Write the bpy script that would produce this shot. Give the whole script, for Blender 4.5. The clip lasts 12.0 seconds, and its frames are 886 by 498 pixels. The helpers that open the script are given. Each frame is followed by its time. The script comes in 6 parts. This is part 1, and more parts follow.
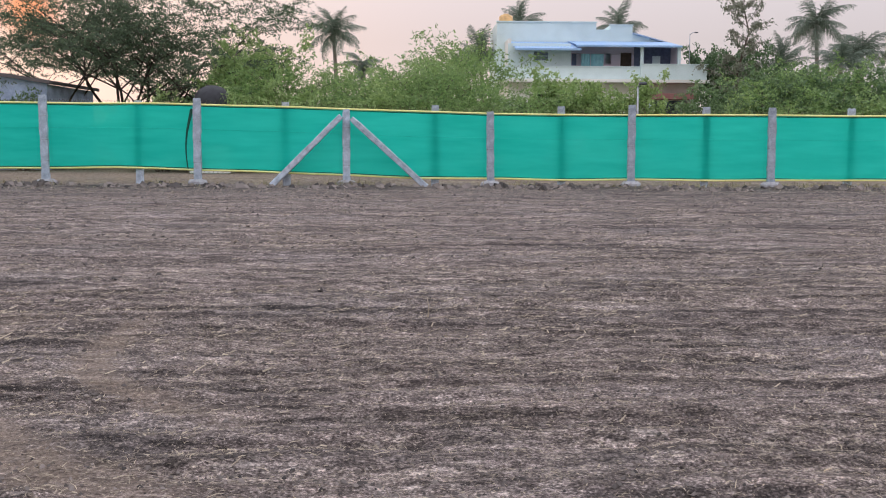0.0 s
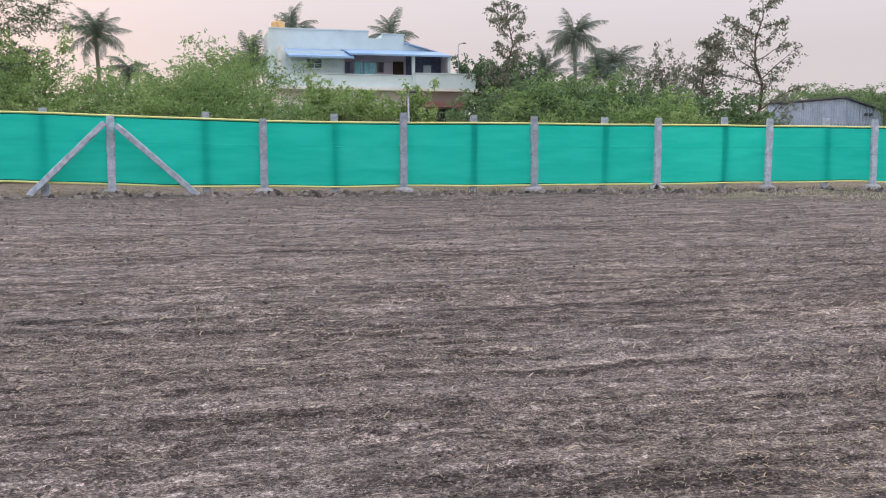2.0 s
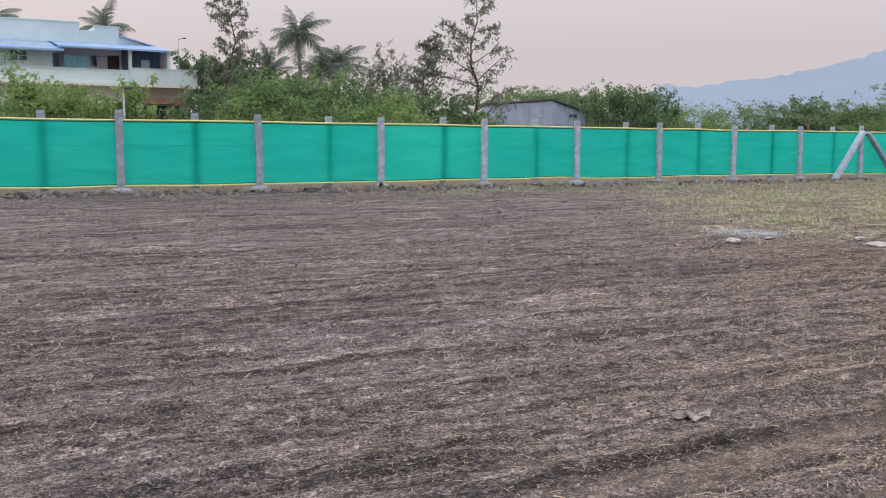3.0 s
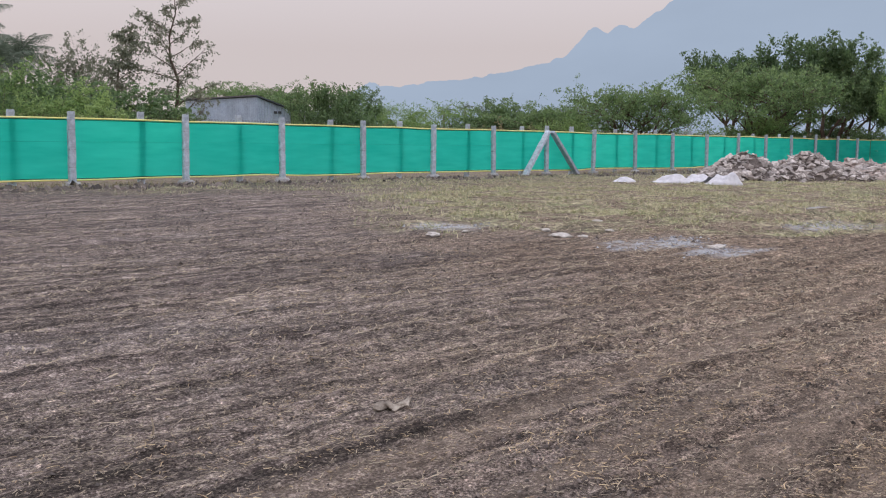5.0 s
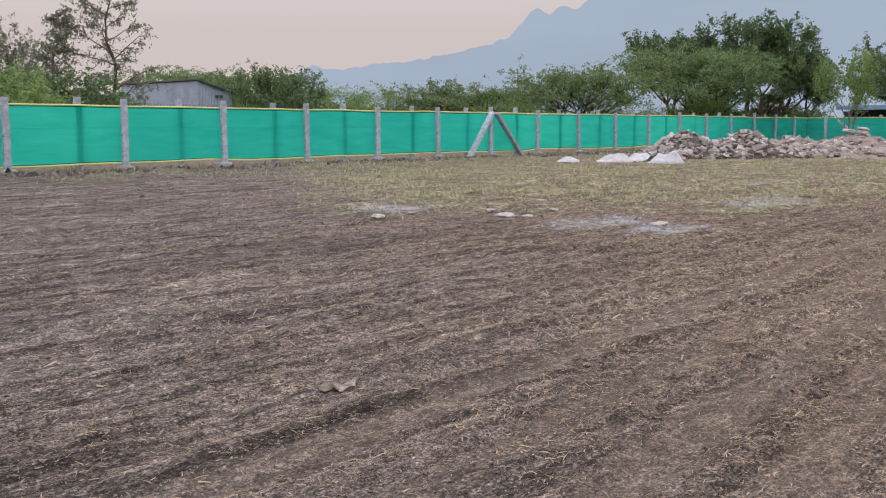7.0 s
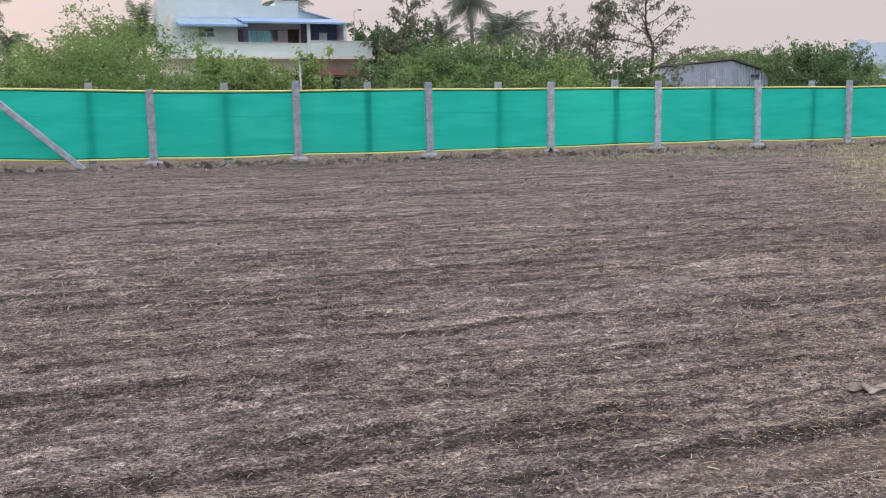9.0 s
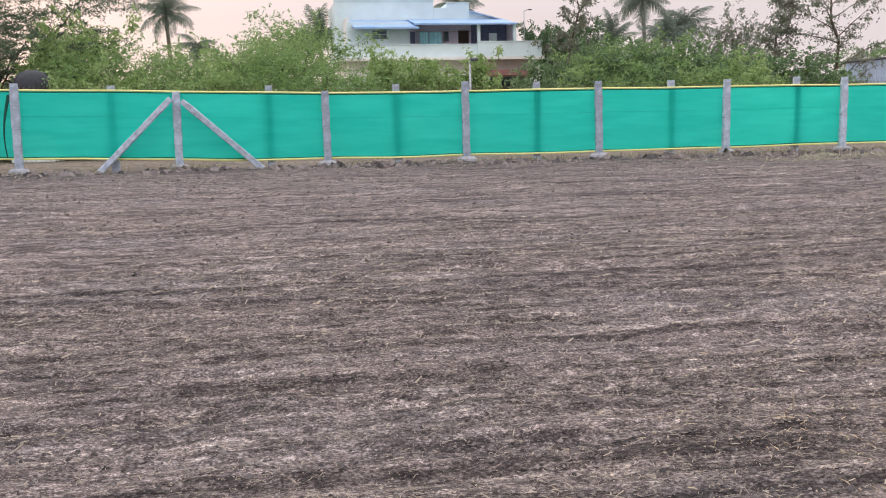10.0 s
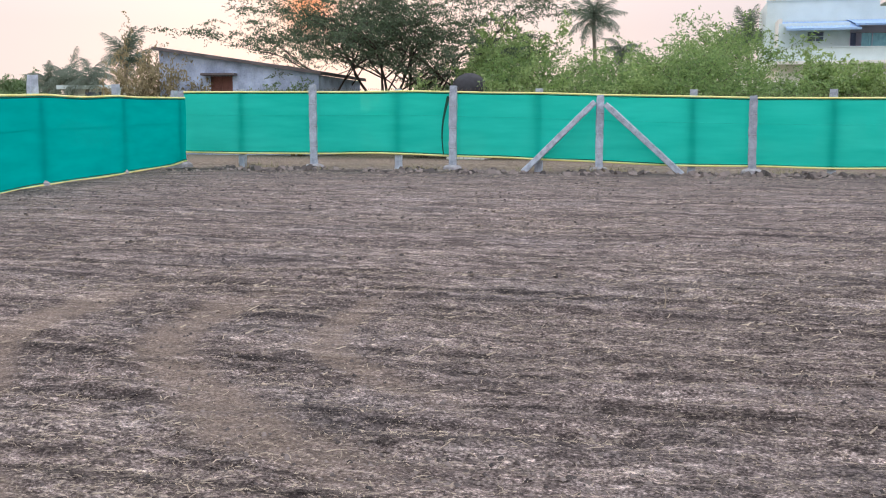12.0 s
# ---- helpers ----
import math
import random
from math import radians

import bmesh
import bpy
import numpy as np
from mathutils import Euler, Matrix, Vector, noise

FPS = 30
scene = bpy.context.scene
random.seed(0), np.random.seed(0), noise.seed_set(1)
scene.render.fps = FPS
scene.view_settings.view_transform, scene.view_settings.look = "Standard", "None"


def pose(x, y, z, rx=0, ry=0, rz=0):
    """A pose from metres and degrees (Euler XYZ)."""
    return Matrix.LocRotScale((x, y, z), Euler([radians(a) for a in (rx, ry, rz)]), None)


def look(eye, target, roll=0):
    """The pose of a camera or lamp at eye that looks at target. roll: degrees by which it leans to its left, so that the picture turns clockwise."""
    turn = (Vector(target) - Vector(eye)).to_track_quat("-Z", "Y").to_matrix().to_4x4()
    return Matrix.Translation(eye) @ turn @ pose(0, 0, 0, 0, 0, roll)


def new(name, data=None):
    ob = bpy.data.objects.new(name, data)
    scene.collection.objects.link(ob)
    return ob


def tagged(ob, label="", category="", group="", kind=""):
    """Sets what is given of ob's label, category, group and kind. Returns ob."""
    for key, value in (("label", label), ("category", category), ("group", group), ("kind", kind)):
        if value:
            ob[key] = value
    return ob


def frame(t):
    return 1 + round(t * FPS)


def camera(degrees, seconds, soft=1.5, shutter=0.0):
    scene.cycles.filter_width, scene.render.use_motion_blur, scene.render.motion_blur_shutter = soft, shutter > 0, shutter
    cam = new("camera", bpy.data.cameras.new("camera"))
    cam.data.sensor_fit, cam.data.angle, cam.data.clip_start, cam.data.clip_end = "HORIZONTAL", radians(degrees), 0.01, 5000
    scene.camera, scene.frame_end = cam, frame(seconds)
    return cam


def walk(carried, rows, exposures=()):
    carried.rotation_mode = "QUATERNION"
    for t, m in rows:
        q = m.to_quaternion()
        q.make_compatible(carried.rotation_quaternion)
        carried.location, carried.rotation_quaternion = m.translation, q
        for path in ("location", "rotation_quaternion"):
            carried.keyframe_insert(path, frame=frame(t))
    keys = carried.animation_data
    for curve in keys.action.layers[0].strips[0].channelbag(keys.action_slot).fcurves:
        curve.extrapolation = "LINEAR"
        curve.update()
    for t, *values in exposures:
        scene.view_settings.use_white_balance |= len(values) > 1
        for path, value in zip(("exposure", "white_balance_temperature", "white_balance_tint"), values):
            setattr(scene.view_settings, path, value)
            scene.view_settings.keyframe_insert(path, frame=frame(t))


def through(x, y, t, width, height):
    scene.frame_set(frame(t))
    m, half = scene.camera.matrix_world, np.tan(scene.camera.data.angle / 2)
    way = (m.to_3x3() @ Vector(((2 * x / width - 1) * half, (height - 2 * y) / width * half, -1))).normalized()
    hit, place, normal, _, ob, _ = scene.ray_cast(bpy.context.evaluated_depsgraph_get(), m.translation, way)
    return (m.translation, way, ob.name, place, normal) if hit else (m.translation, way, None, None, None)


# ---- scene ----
cam = camera(48.45, 12.0, soft=1.1)
# seconds, eye x y z, yaw (left +), pitch (up +), lean to the right
PATH = [
    (0, -0.675, 0.315, 1.015, -1.54, -6.12, -0.32),
    (0.5, -0.685, 0.320, 1.013, -1.71, -5.81, -0.43),
    (1, -0.678, 0.305, 1.012, -3.40, -5.68, -0.48),
    (1.5, -0.645, 0.250, 1.011, -7.61, -5.62, -0.40),
    (2, -0.604, 0.167, 1.012, -14.37, -5.65, -0.15),
    (2.5, -0.561, 0.090, 1.012, -22.19, -5.72, -0.01),
    (3, -0.533, 0.055, 1.022, -29.98, -5.71, -0.11),
    (3.5, -0.495, 0.051, 1.018, -36.49, -5.64, -0.17),
    (5.5, -0.464, 0.037, 1.014, -49.50, -5.95, -0.37),
    (6, -0.471, 0.029, 1.012, -52.32, -6.17, -0.27),
    (6.5, -0.476, 0.029, 1.005, -53.33, -6.43, 0.04),
    (7, -0.446, 0.043, 0.991, -49.97, -6.80, 0.34),
    (7.5, -0.395, 0.070, 0.966, -42.19, -7.43, 0.65),
    (9.5, -0.381, 0.135, 0.971, -14.46, -7.36, 1.07),
    (10, -0.378, 0.187, 0.968, -10.14, -7.33, 1.25),
    (10.5, -0.394, 0.243, 0.964, -5.31, -7.32, 1.39),
    (11, -0.418, 0.306, 0.965, 0.13, -7.15, 1.08),
    (11.5, -0.463, 0.397, 0.968, 5.97, -6.87, 0.47),
    (12, -0.527, 0.509, 0.973, 13.37, -6.88, -0.18),
]


def aim(x, y, z, yaw, pitch, lean):
    a, p = radians(yaw), radians(pitch)
    way = Vector((-math.sin(a) * math.cos(p), math.cos(a) * math.cos(p), math.sin(p)))
    return look((x, y, z), Vector((x, y, z)) + way * 5, -lean)


EXPOSURES = [(0.0, -0.1, 6250, 11), (0.5, -0.4, 6200, 12), (1.0, 0.02, 6250, 11), (2.5, -0.1, 6200, 11), (3.5, -0.22, 6280, 12), (5.5, -0.24, 6400, 11), (6.5, -0.2, 6500, 12), (7.5, -0.25, 6550, 11), (9.5, 0.03, 6330, 12), (10.0, 0.14, 6380, 12), (11.0, 0.14, 6250, 11), (12.0, 0.12, 6200, 10)]
walk(cam, [(t, aim(*row)) for t, *row in PATH], EXPOSURES)

# ---- light: hazy dusk, the low sun behind the thorn tree ----
SUN_AZ, SUN_EL = 21.0, 7.0  # degrees left of +y, above the horizon
world = bpy.data.worlds.new("dusk")
scene.world = world
world.use_nodes = True
wn, wl = world.node_tree.nodes, world.node_tree.links
wn.clear()
sky = wn.new("ShaderNodeTexSky")
sky.sky_type, sky.sun_disc = "NISHITA", False
sky.sun_elevation, sky.sun_rotation = radians(SUN_EL), radians(-SUN_AZ)
sky.air_density, sky.dust_density, sky.ozone_density = 1.0, 2.5, 1.0
sky_bg = wn.new("ShaderNodeBackground")
sky_bg.inputs["Strength"].default_value = 0.005
wl.new(sky.outputs[0], sky_bg.inputs["Color"])
# haze: rosy and dimmed at the horizon, clearer and paler towards the zenith
haze_tc, haze_xyz, haze_ramp, haze_bg = wn.new("ShaderNodeTexCoord"), wn.new("ShaderNodeSeparateXYZ"), wn.new("ShaderNodeValToRGB"), wn.new("ShaderNodeBackground")
wl.new(haze_tc.outputs["Generated"], haze_xyz.inputs[0])
wl.new(haze_xyz.outputs["Z"], haze_ramp.inputs[0])
haze_ramp.color_ramp.elements[0].position, haze_ramp.color_ramp.elements[0].color = 0.1, (0.342, 0.302, 0.299, 1)
haze_ramp.color_ramp.elements[1].position, haze_ramp.color_ramp.elements[1].color = 0.75, (0.80, 0.80, 0.88, 1)
wl.new(haze_ramp.outputs[0], haze_bg.inputs["Color"])
haze_bg.inputs["Strength"].default_value = 2.1
# rosy aureole round the sun, thinning out over a third of the sky
aur_dot, aur_pow, aur_bg = wn.new("ShaderNodeVectorMath"), wn.new("ShaderNodeMath"), wn.new("ShaderNodeBackground")
aur_dot.operation, aur_pow.operation = "DOT_PRODUCT", "POWER"
aur_dot.inputs[1].default_value = (-math.sin(radians(SUN_AZ)) * math.cos(radians(SUN_EL)), math.cos(radians(SUN_AZ)) * math.cos(radians(SUN_EL)), math.sin(radians(SUN_EL)))
aur_pow.inputs[1].default_value, aur_pow.use_clamp = 9.0, True
wl.new(haze_tc.outputs["Generated"], aur_dot.inputs[0])
wl.new(aur_dot.outputs["Value"], aur_pow.inputs[0])
wl.new(aur_pow.outputs[0], aur_bg.inputs["Strength"])
aur_bg.inputs["Color"].default_value = (0.18, 0.072, 0.042, 1)
w_mid, w_add = wn.new("ShaderNodeAddShader"), wn.new("ShaderNodeAddShader")
wl.new(sky_bg.outputs[0], w_mid.inputs[0])
wl.new(haze_bg.outputs[0], w_mid.inputs[1])
wl.new(w_mid.outputs[0], w_add.inputs[0])
wl.new(aur_bg.outputs[0], w_add.inputs[1])
w_out = wn.new("ShaderNodeOutputWorld")
wl.new(w_add.outputs[0], w_out.inputs["Surface"])

sun_data = bpy.data.lights.new("sun", "SUN")
sun_data.energy, sun_data.angle, sun_data.color = 1.2, radians(6), (1.0, 0.62, 0.42)
sun = new("sun", sun_data)
sun_dir = Vector((-math.sin(radians(SUN_AZ)) * math.cos(radians(SUN_EL)), math.cos(radians(SUN_AZ)) * math.cos(radians(SUN_EL)), math.sin(radians(SUN_EL))))
sun.matrix_world = look(sun_dir * 100, (0, 0, 0))


# ---- materials ----
def material(name, base, dark=None, rough=0.85, scale=6.0, fine=60.0, bump=0.3, metal=0.0, stretch=(1, 1, 1), jitter=0.0, spec=0.3, dist=0.02):
    """A two-scale noise material: broad stains between base and dark, fine grain and a bump."""
    m = bpy.data.materials.new(name)
    m.use_nodes = True
    n, l = m.node_tree.nodes, m.node_tree.links
    bsdf = n["Principled BSDF"]
    dark = dark or tuple(c * 0.65 for c in base)
    tc = n.new("ShaderNodeTexCoord")
    mp = n.new("ShaderNodeMapping")
    mp.inputs["Scale"].default_value = stretch
    l.new(tc.outputs["Object"], mp.inputs["Vector"])
    broad, grain = n.new("ShaderNodeTexNoise"), n.new("ShaderNodeTexNoise")
    broad.inputs["Scale"].default_value, broad.inputs["Detail"].default_value = scale, 5
    grain.inputs["Scale"].default_value, grain.inputs["Detail"].default_value = fine, 4
    l.new(mp.outputs[0], broad.inputs["Vector"])
    l.new(mp.outputs[0], grain.inputs["Vector"])
    ramp = n.new("ShaderNodeValToRGB")
    ramp.color_ramp.elements[0].position, ramp.color_ramp.elements[1].position = 0.32, 0.68
    ramp.color_ramp.elements[0].color, ramp.color_ramp.elements[1].color = (*dark, 1), (*base, 1)
    l.new(broad.outputs["Fac"], ramp.inputs[0])
    speck = n.new("ShaderNodeMix")
    speck.data_type, speck.blend_type = "RGBA", "OVERLAY"
    speck.inputs[0].default_value = 0.45
    l.new(ramp.outputs[0], speck.inputs[6])
    l.new(grain.outputs["Fac"], speck.inputs[7])
    last = speck.outputs[2]
    if jitter:
        info, hsv = n.new("ShaderNodeObjectInfo"), n.new("ShaderNodeHueSaturation")
        rng = n.new("ShaderNodeMapRange")
        rng.inputs[3].default_value, rng.inputs[4].default_value = 1 - jitter, 1 + jitter
        l.new(info.outputs["Random"], rng.inputs[0])
        l.new(rng.outputs[0], hsv.inputs["Value"])
        l.new(last, hsv.inputs["Color"])
        last = hsv.outputs[0]
    l.new(last, bsdf.inputs["Base Color"])
    bsdf.inputs["Roughness"].default_value, bsdf.inputs["Metallic"].default_value = rough, metal
    bsdf.inputs["Specular IOR Level"].default_value = spec
    if bump:
        b = n.new("ShaderNodeBump")
        b.inputs["Strength"].default_value, b.inputs["Distance"].default_value = bump, dist
        l.new(grain.outputs["Fac"], b.inputs["Height"])
        l.new(b.outputs[0], bsdf.inputs["Normal"])
    return m


def leaf_material(name, base, other, through=0.35):
    """Foliage: each leaf its own shade, partly lit through."""
    m = bpy.data.materials.new(name)
    m.use_nodes = True
    n, l = m.node_tree.nodes, m.node_tree.links
    n.clear()
    geo, ramp = n.new("ShaderNodeNewGeometry"), n.new("ShaderNodeValToRGB")
    ramp.color_ramp.elements[0].color, ramp.color_ramp.elements[1].color = (*other, 1), (*base, 1)
    l.new(geo.outputs["Random Per Island"], ramp.inputs[0])
    d, t, g, mix, mix2 = (n.new("ShaderNodeBsdfDiffuse"), n.new("ShaderNodeBsdfTranslucent"), n.new("ShaderNodeBsdfGlossy"), n.new("ShaderNodeMixShader"), n.new("ShaderNodeMixShader"))
    g.inputs["Roughness"].default_value = 0.5
    l.new(ramp.outputs[0], d.inputs["Color"])
    l.new(ramp.outputs[0], t.inputs["Color"])
    mix.inputs[0].default_value, mix2.inputs[0].default_value = through, 0.04
    l.new(d.outputs[0], mix.inputs[1])
    l.new(t.outputs[0], mix.inputs[2])
    l.new(mix.outputs[0], mix2.inputs[1])
    l.new(g.outputs[0], mix2.inputs[2])
    out = n.new("ShaderNodeOutputMaterial")
    l.new(mix2.outputs[0], out.inputs["Surface"])
    return m


def net_material(name, colour, dark, clear):
    """Woven shade net: threads that let light through, small open gaps, faint seams."""
    m = bpy.data.materials.new(name)
    m.use_nodes = True
    n, l = m.node_tree.nodes, m.node_tree.links
    n.clear()
    tc, noise_n, ramp = n.new("ShaderNodeTexCoord"), n.new("ShaderNodeTexNoise"), n.new("ShaderNodeValToRGB")
    mp = n.new("ShaderNodeMapping")
    mp.inputs["Scale"].default_value = (0.5, 0.5, 3.0)
    noise_n.inputs["Scale"].default_value, noise_n.inputs["Detail"].default_value = 1.6, 6
    l.new(tc.outputs["Object"], mp.inputs["Vector"])
    l.new(mp.outputs[0], noise_n.inputs["Vector"])
    ramp.color_ramp.elements[0].position, ramp.color_ramp.elements[1].position = 0.3, 0.7
    ramp.color_ramp.elements[0].color, ramp.color_ramp.elements[1].color = (*dark, 1), (*colour, 1)
    l.new(noise_n.outputs["Fac"], ramp.inputs[0])
    wave = n.new("ShaderNodeTexWave")
    wave.wave_type, wave.bands_direction = "BANDS", "Z"
    wave.inputs["Scale"].default_value, wave.inputs["Distortion"].default_value = 60, 0.5
    l.new(tc.outputs["Object"], wave.inputs["Vector"])
    bump = n.new("ShaderNodeBump")
    bump.inputs["Strength"].default_value, bump.inputs["Distance"].default_value = 0.2, 0.004
    l.new(wave.outputs["Fac"], bump.inputs["Height"])
    d, t, c, m1, m2 = (n.new("ShaderNodeBsdfDiffuse"), n.new("ShaderNodeBsdfTranslucent"), n.new("ShaderNodeBsdfTransparent"), n.new("ShaderNodeMixShader"), n.new("ShaderNodeMixShader"))
    l.new(ramp.outputs[0], d.inputs["Color"])
    l.new(bump.outputs[0], d.inputs["Normal"])
    l.new(ramp.outputs[0], t.inputs["Color"])
    c.inputs["Color"].default_value = (0.35, 1.0, 0.8, 1)
    m1.inputs[0].default_value, m2.inputs[0].default_value = 0.6, clear
    l.new(d.outputs[0], m1.inputs[1])
    l.new(t.outputs[0], m1.inputs[2])
    l.new(m1.outputs[0], m2.inputs[1])
    l.new(c.outputs[0], m2.inputs[2])
    out = n.new("ShaderNodeOutputMaterial")
    l.new(m2.outputs[0], out.inputs["Surface"])
    return m


def ground_material():
    """Tilled dark soil with straw bits, a mown grass patch, wheel tracks, spilt ash and the pale bank at the fence."""
    m = bpy.data.materials.new("tilled_soil")
    m.use_nodes = True
    n, l = m.node_tree.nodes, m.node_tree.links
    bsdf = n["Principled BSDF"]
    bsdf.inputs["Roughness"].default_value, bsdf.inputs["Specular IOR Level"].default_value = 0.95, 0.15
    tc = n.new("ShaderNodeTexCoord")

    def tex(scale, detail, stretch, rough=0.6):
        mp, t = n.new("ShaderNodeMapping"), n.new("ShaderNodeTexNoise")
        mp.inputs["Scale"].default_value = stretch
        t.inputs["Scale"].default_value, t.inputs["Detail"].default_value, t.inputs["Roughness"].default_value = scale, detail, rough
        l.new(tc.outputs["Object"], mp.inputs["Vector"])
        l.new(mp.outputs[0], t.inputs["Vector"])
        return t.outputs["Fac"]

    def ramp(fac, lo, hi, a, b):
        r = n.new("ShaderNodeValToRGB")
        r.color_ramp.elements[0].position, r.color_ramp.elements[1].position = lo, hi
        r.color_ramp.elements[0].color, r.color_ramp.elements[1].color = (*a, 1), (*b, 1)
        l.new(fac, r.inputs[0])
        return r.outputs[0]

    def mix(fac, a, b):
        x = n.new("ShaderNodeMix")
        x.data_type = "RGBA"
        if isinstance(fac, float):
            x.inputs[0].default_value = fac
        else:
            l.new(fac, x.inputs[0])
        for s, v in ((6, a), (7, b)):
            if isinstance(v, tuple):
                x.inputs[s].default_value = (*v, 1)
            else:
                l.new(v, x.inputs[s])
        return x.outputs[2]

    def calc(op, a, b):
        x = n.new("ShaderNodeMath")
        x.operation, x.use_clamp = op, True
        for s, v in ((0, a), (1, b)):
            if isinstance(v, float):
                x.inputs[s].default_value = v
            else:
                l.new(v, x.inputs[s])
        return x.outputs[0]

    def attr(name):
        a = n.new("ShaderNodeAttribute")
        a.attribute_name = name
        return a.outputs["Fac"]

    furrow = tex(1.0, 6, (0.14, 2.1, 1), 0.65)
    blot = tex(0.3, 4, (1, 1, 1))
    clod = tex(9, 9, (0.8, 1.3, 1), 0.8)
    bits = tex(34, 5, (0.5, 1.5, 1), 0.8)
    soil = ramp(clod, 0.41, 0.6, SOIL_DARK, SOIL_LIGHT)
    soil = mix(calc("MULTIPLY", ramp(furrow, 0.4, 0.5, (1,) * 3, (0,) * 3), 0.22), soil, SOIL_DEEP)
    soil = mix(ramp(blot, 0.4, 0.62, (0,) * 3, (0.4,) * 3), soil, SOIL_BROWN)
    track, warm = attr("track"), attr("warm")
    # broad zone of the field mixed towards the deeper soil tone
    soil = mix(calc("MULTIPLY", attr("dark_zone"), ramp(tex(0.8, 6, (0.5, 1.6, 1), 0.7), 0.36, 0.6, (0.05,) * 3, (0.3,) * 3)), soil, SOIL_DEEP)
    earth = ramp(clod, 0.42, 0.6, (0.085, 0.06, 0.043), (0.36, 0.262, 0.185))
    soil = mix(calc("MULTIPLY", warm, 0.72), soil, earth)
    soil = mix(calc("MULTIPLY", track, ramp(tex(5, 6, (1, 1, 1), 0.7), 0.35, 0.6, (0.15,) * 3, (0.5,) * 3)), soil, SOIL_TRACK)
    grit = tex(70, 4, (0.85, 1.15, 1), 0.75)
    soil = mix(ramp(grit, 0.38, 0.5, (0.8,) * 3, (0,) * 3), soil, (0.034, 0.027, 0.024))
    soil = mix(ramp(grit, 0.52, 0.64, (0,) * 3, (0.7,) * 3), soil, mix(warm, SOIL_PALE, (0.4, 0.3, 0.215)))
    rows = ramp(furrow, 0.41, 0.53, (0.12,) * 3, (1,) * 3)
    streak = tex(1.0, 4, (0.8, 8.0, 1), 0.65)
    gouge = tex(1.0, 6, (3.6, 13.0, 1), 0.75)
    # dark streaks and gouges, weaker over the tracks and the brown soil
    dark_streaks = calc("MULTIPLY", calc("ADD", ramp(streak, 0.37, 0.47, (0.38,) * 3, (0,) * 3), ramp(gouge, 0.38, 0.46, (0.55,) * 3, (0,) * 3)), calc("SUBTRACT", 1.0, calc("ADD", calc("MULTIPLY", track, 0.6), calc("MULTIPLY", warm, 0.4))))
    soil = mix(dark_streaks, soil, mix(warm, SOIL_DARK, (0.045, 0.031, 0.022)))
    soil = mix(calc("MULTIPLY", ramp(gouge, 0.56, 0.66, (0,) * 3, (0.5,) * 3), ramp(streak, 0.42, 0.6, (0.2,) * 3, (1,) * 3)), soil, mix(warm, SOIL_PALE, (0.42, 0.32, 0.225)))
    straw = calc("MULTIPLY", rows, calc("MULTIPLY", ramp(bits, 0.52, 0.6, (0,) * 3, (1,) * 3), ramp(tex(1.1, 6, (0.5, 2, 1), 0.7), 0.38, 0.6, (0.12,) * 3, (0.8,) * 3)))
    soil = mix(straw, soil, STRAW)
    # long thin furrow hollows, their shade drawn as dark colour
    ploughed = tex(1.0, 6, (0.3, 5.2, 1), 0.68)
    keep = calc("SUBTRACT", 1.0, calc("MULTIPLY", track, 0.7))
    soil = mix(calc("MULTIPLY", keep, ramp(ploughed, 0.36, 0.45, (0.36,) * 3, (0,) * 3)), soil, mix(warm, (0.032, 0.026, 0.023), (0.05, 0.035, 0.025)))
    soil = mix(calc("MULTIPLY", calc("SUBTRACT", 1.0, warm), ramp(tex(0.55, 5, (0.6, 1.5, 1), 0.65), 0.5, 0.62, (0,) * 3, (0.17,) * 3)), soil, (0.2, 0.192, 0.198))

    # multiplies clod and row light and shadow, and grass mottling, into the colour
    def shade_mottle(base, scale, stretch, lo, hi, a=0.4, b=0.6, detail=3):
        x = n.new("ShaderNodeMix")
        x.data_type, x.blend_type = "RGBA", "MULTIPLY"
        x.inputs[0].default_value = 1.0
        l.new(base, x.inputs[6])
        l.new(ramp(tex(scale, detail, stretch, 0.6), a, b, lo, hi), x.inputs[7])
        return x.outputs[2]

    soil = shade_mottle(soil, 8, (0.7, 1.3, 1), (0.58,) * 3, (1.1,) * 3)
    soil = shade_mottle(soil, 27, (0.75, 1.15, 1), (0.68,) * 3, (1.3,) * 3)
    soil = shade_mottle(soil, 80, (0.8, 1.1, 1), (0.6,) * 3, (1.46,) * 3)
    # drill rows along the field as colour: hollows shaded dark, ridges painted paler
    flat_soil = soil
    soil = shade_mottle(soil, 1.0, (0.9, 3.8, 1), (0.75,) * 3, (1.13,) * 3, 0.42, 0.54, 4)
    soil = shade_mottle(soil, 1.0, (0.1, 3.4, 1), (0.8,) * 3, (1.14,) * 3, 0.4, 0.5, 4)
    soil = shade_mottle(soil, 1.0, (0.3, 8.0, 1), (0.62,) * 3, (1.2,) * 3, 0.4, 0.5, 4)
    soil = mix(calc("MULTIPLY", warm, 0.7), soil, shade_mottle(flat_soil, 1.0, (0.4, 6.0, 1), (0.85,) * 3, (1.3,) * 3, 0.4, 0.55, 4))
    worn = mix(ramp(tex(60, 4, (0.8, 1.1, 1), 0.7), 0.4, 0.6, (0,) * 3, (1,) * 3), (0.11, 0.084, 0.066), (0.36, 0.28, 0.218))
    soil = mix(calc("MULTIPLY", track, ramp(tex(6, 5, (0.7, 1.2, 1), 0.7), 0.36, 0.56, (0.25,) * 3, (0.85,) * 3)), soil, worn)
    grain_g = tex(7, 8, (0.8, 1.3, 1), 0.8)
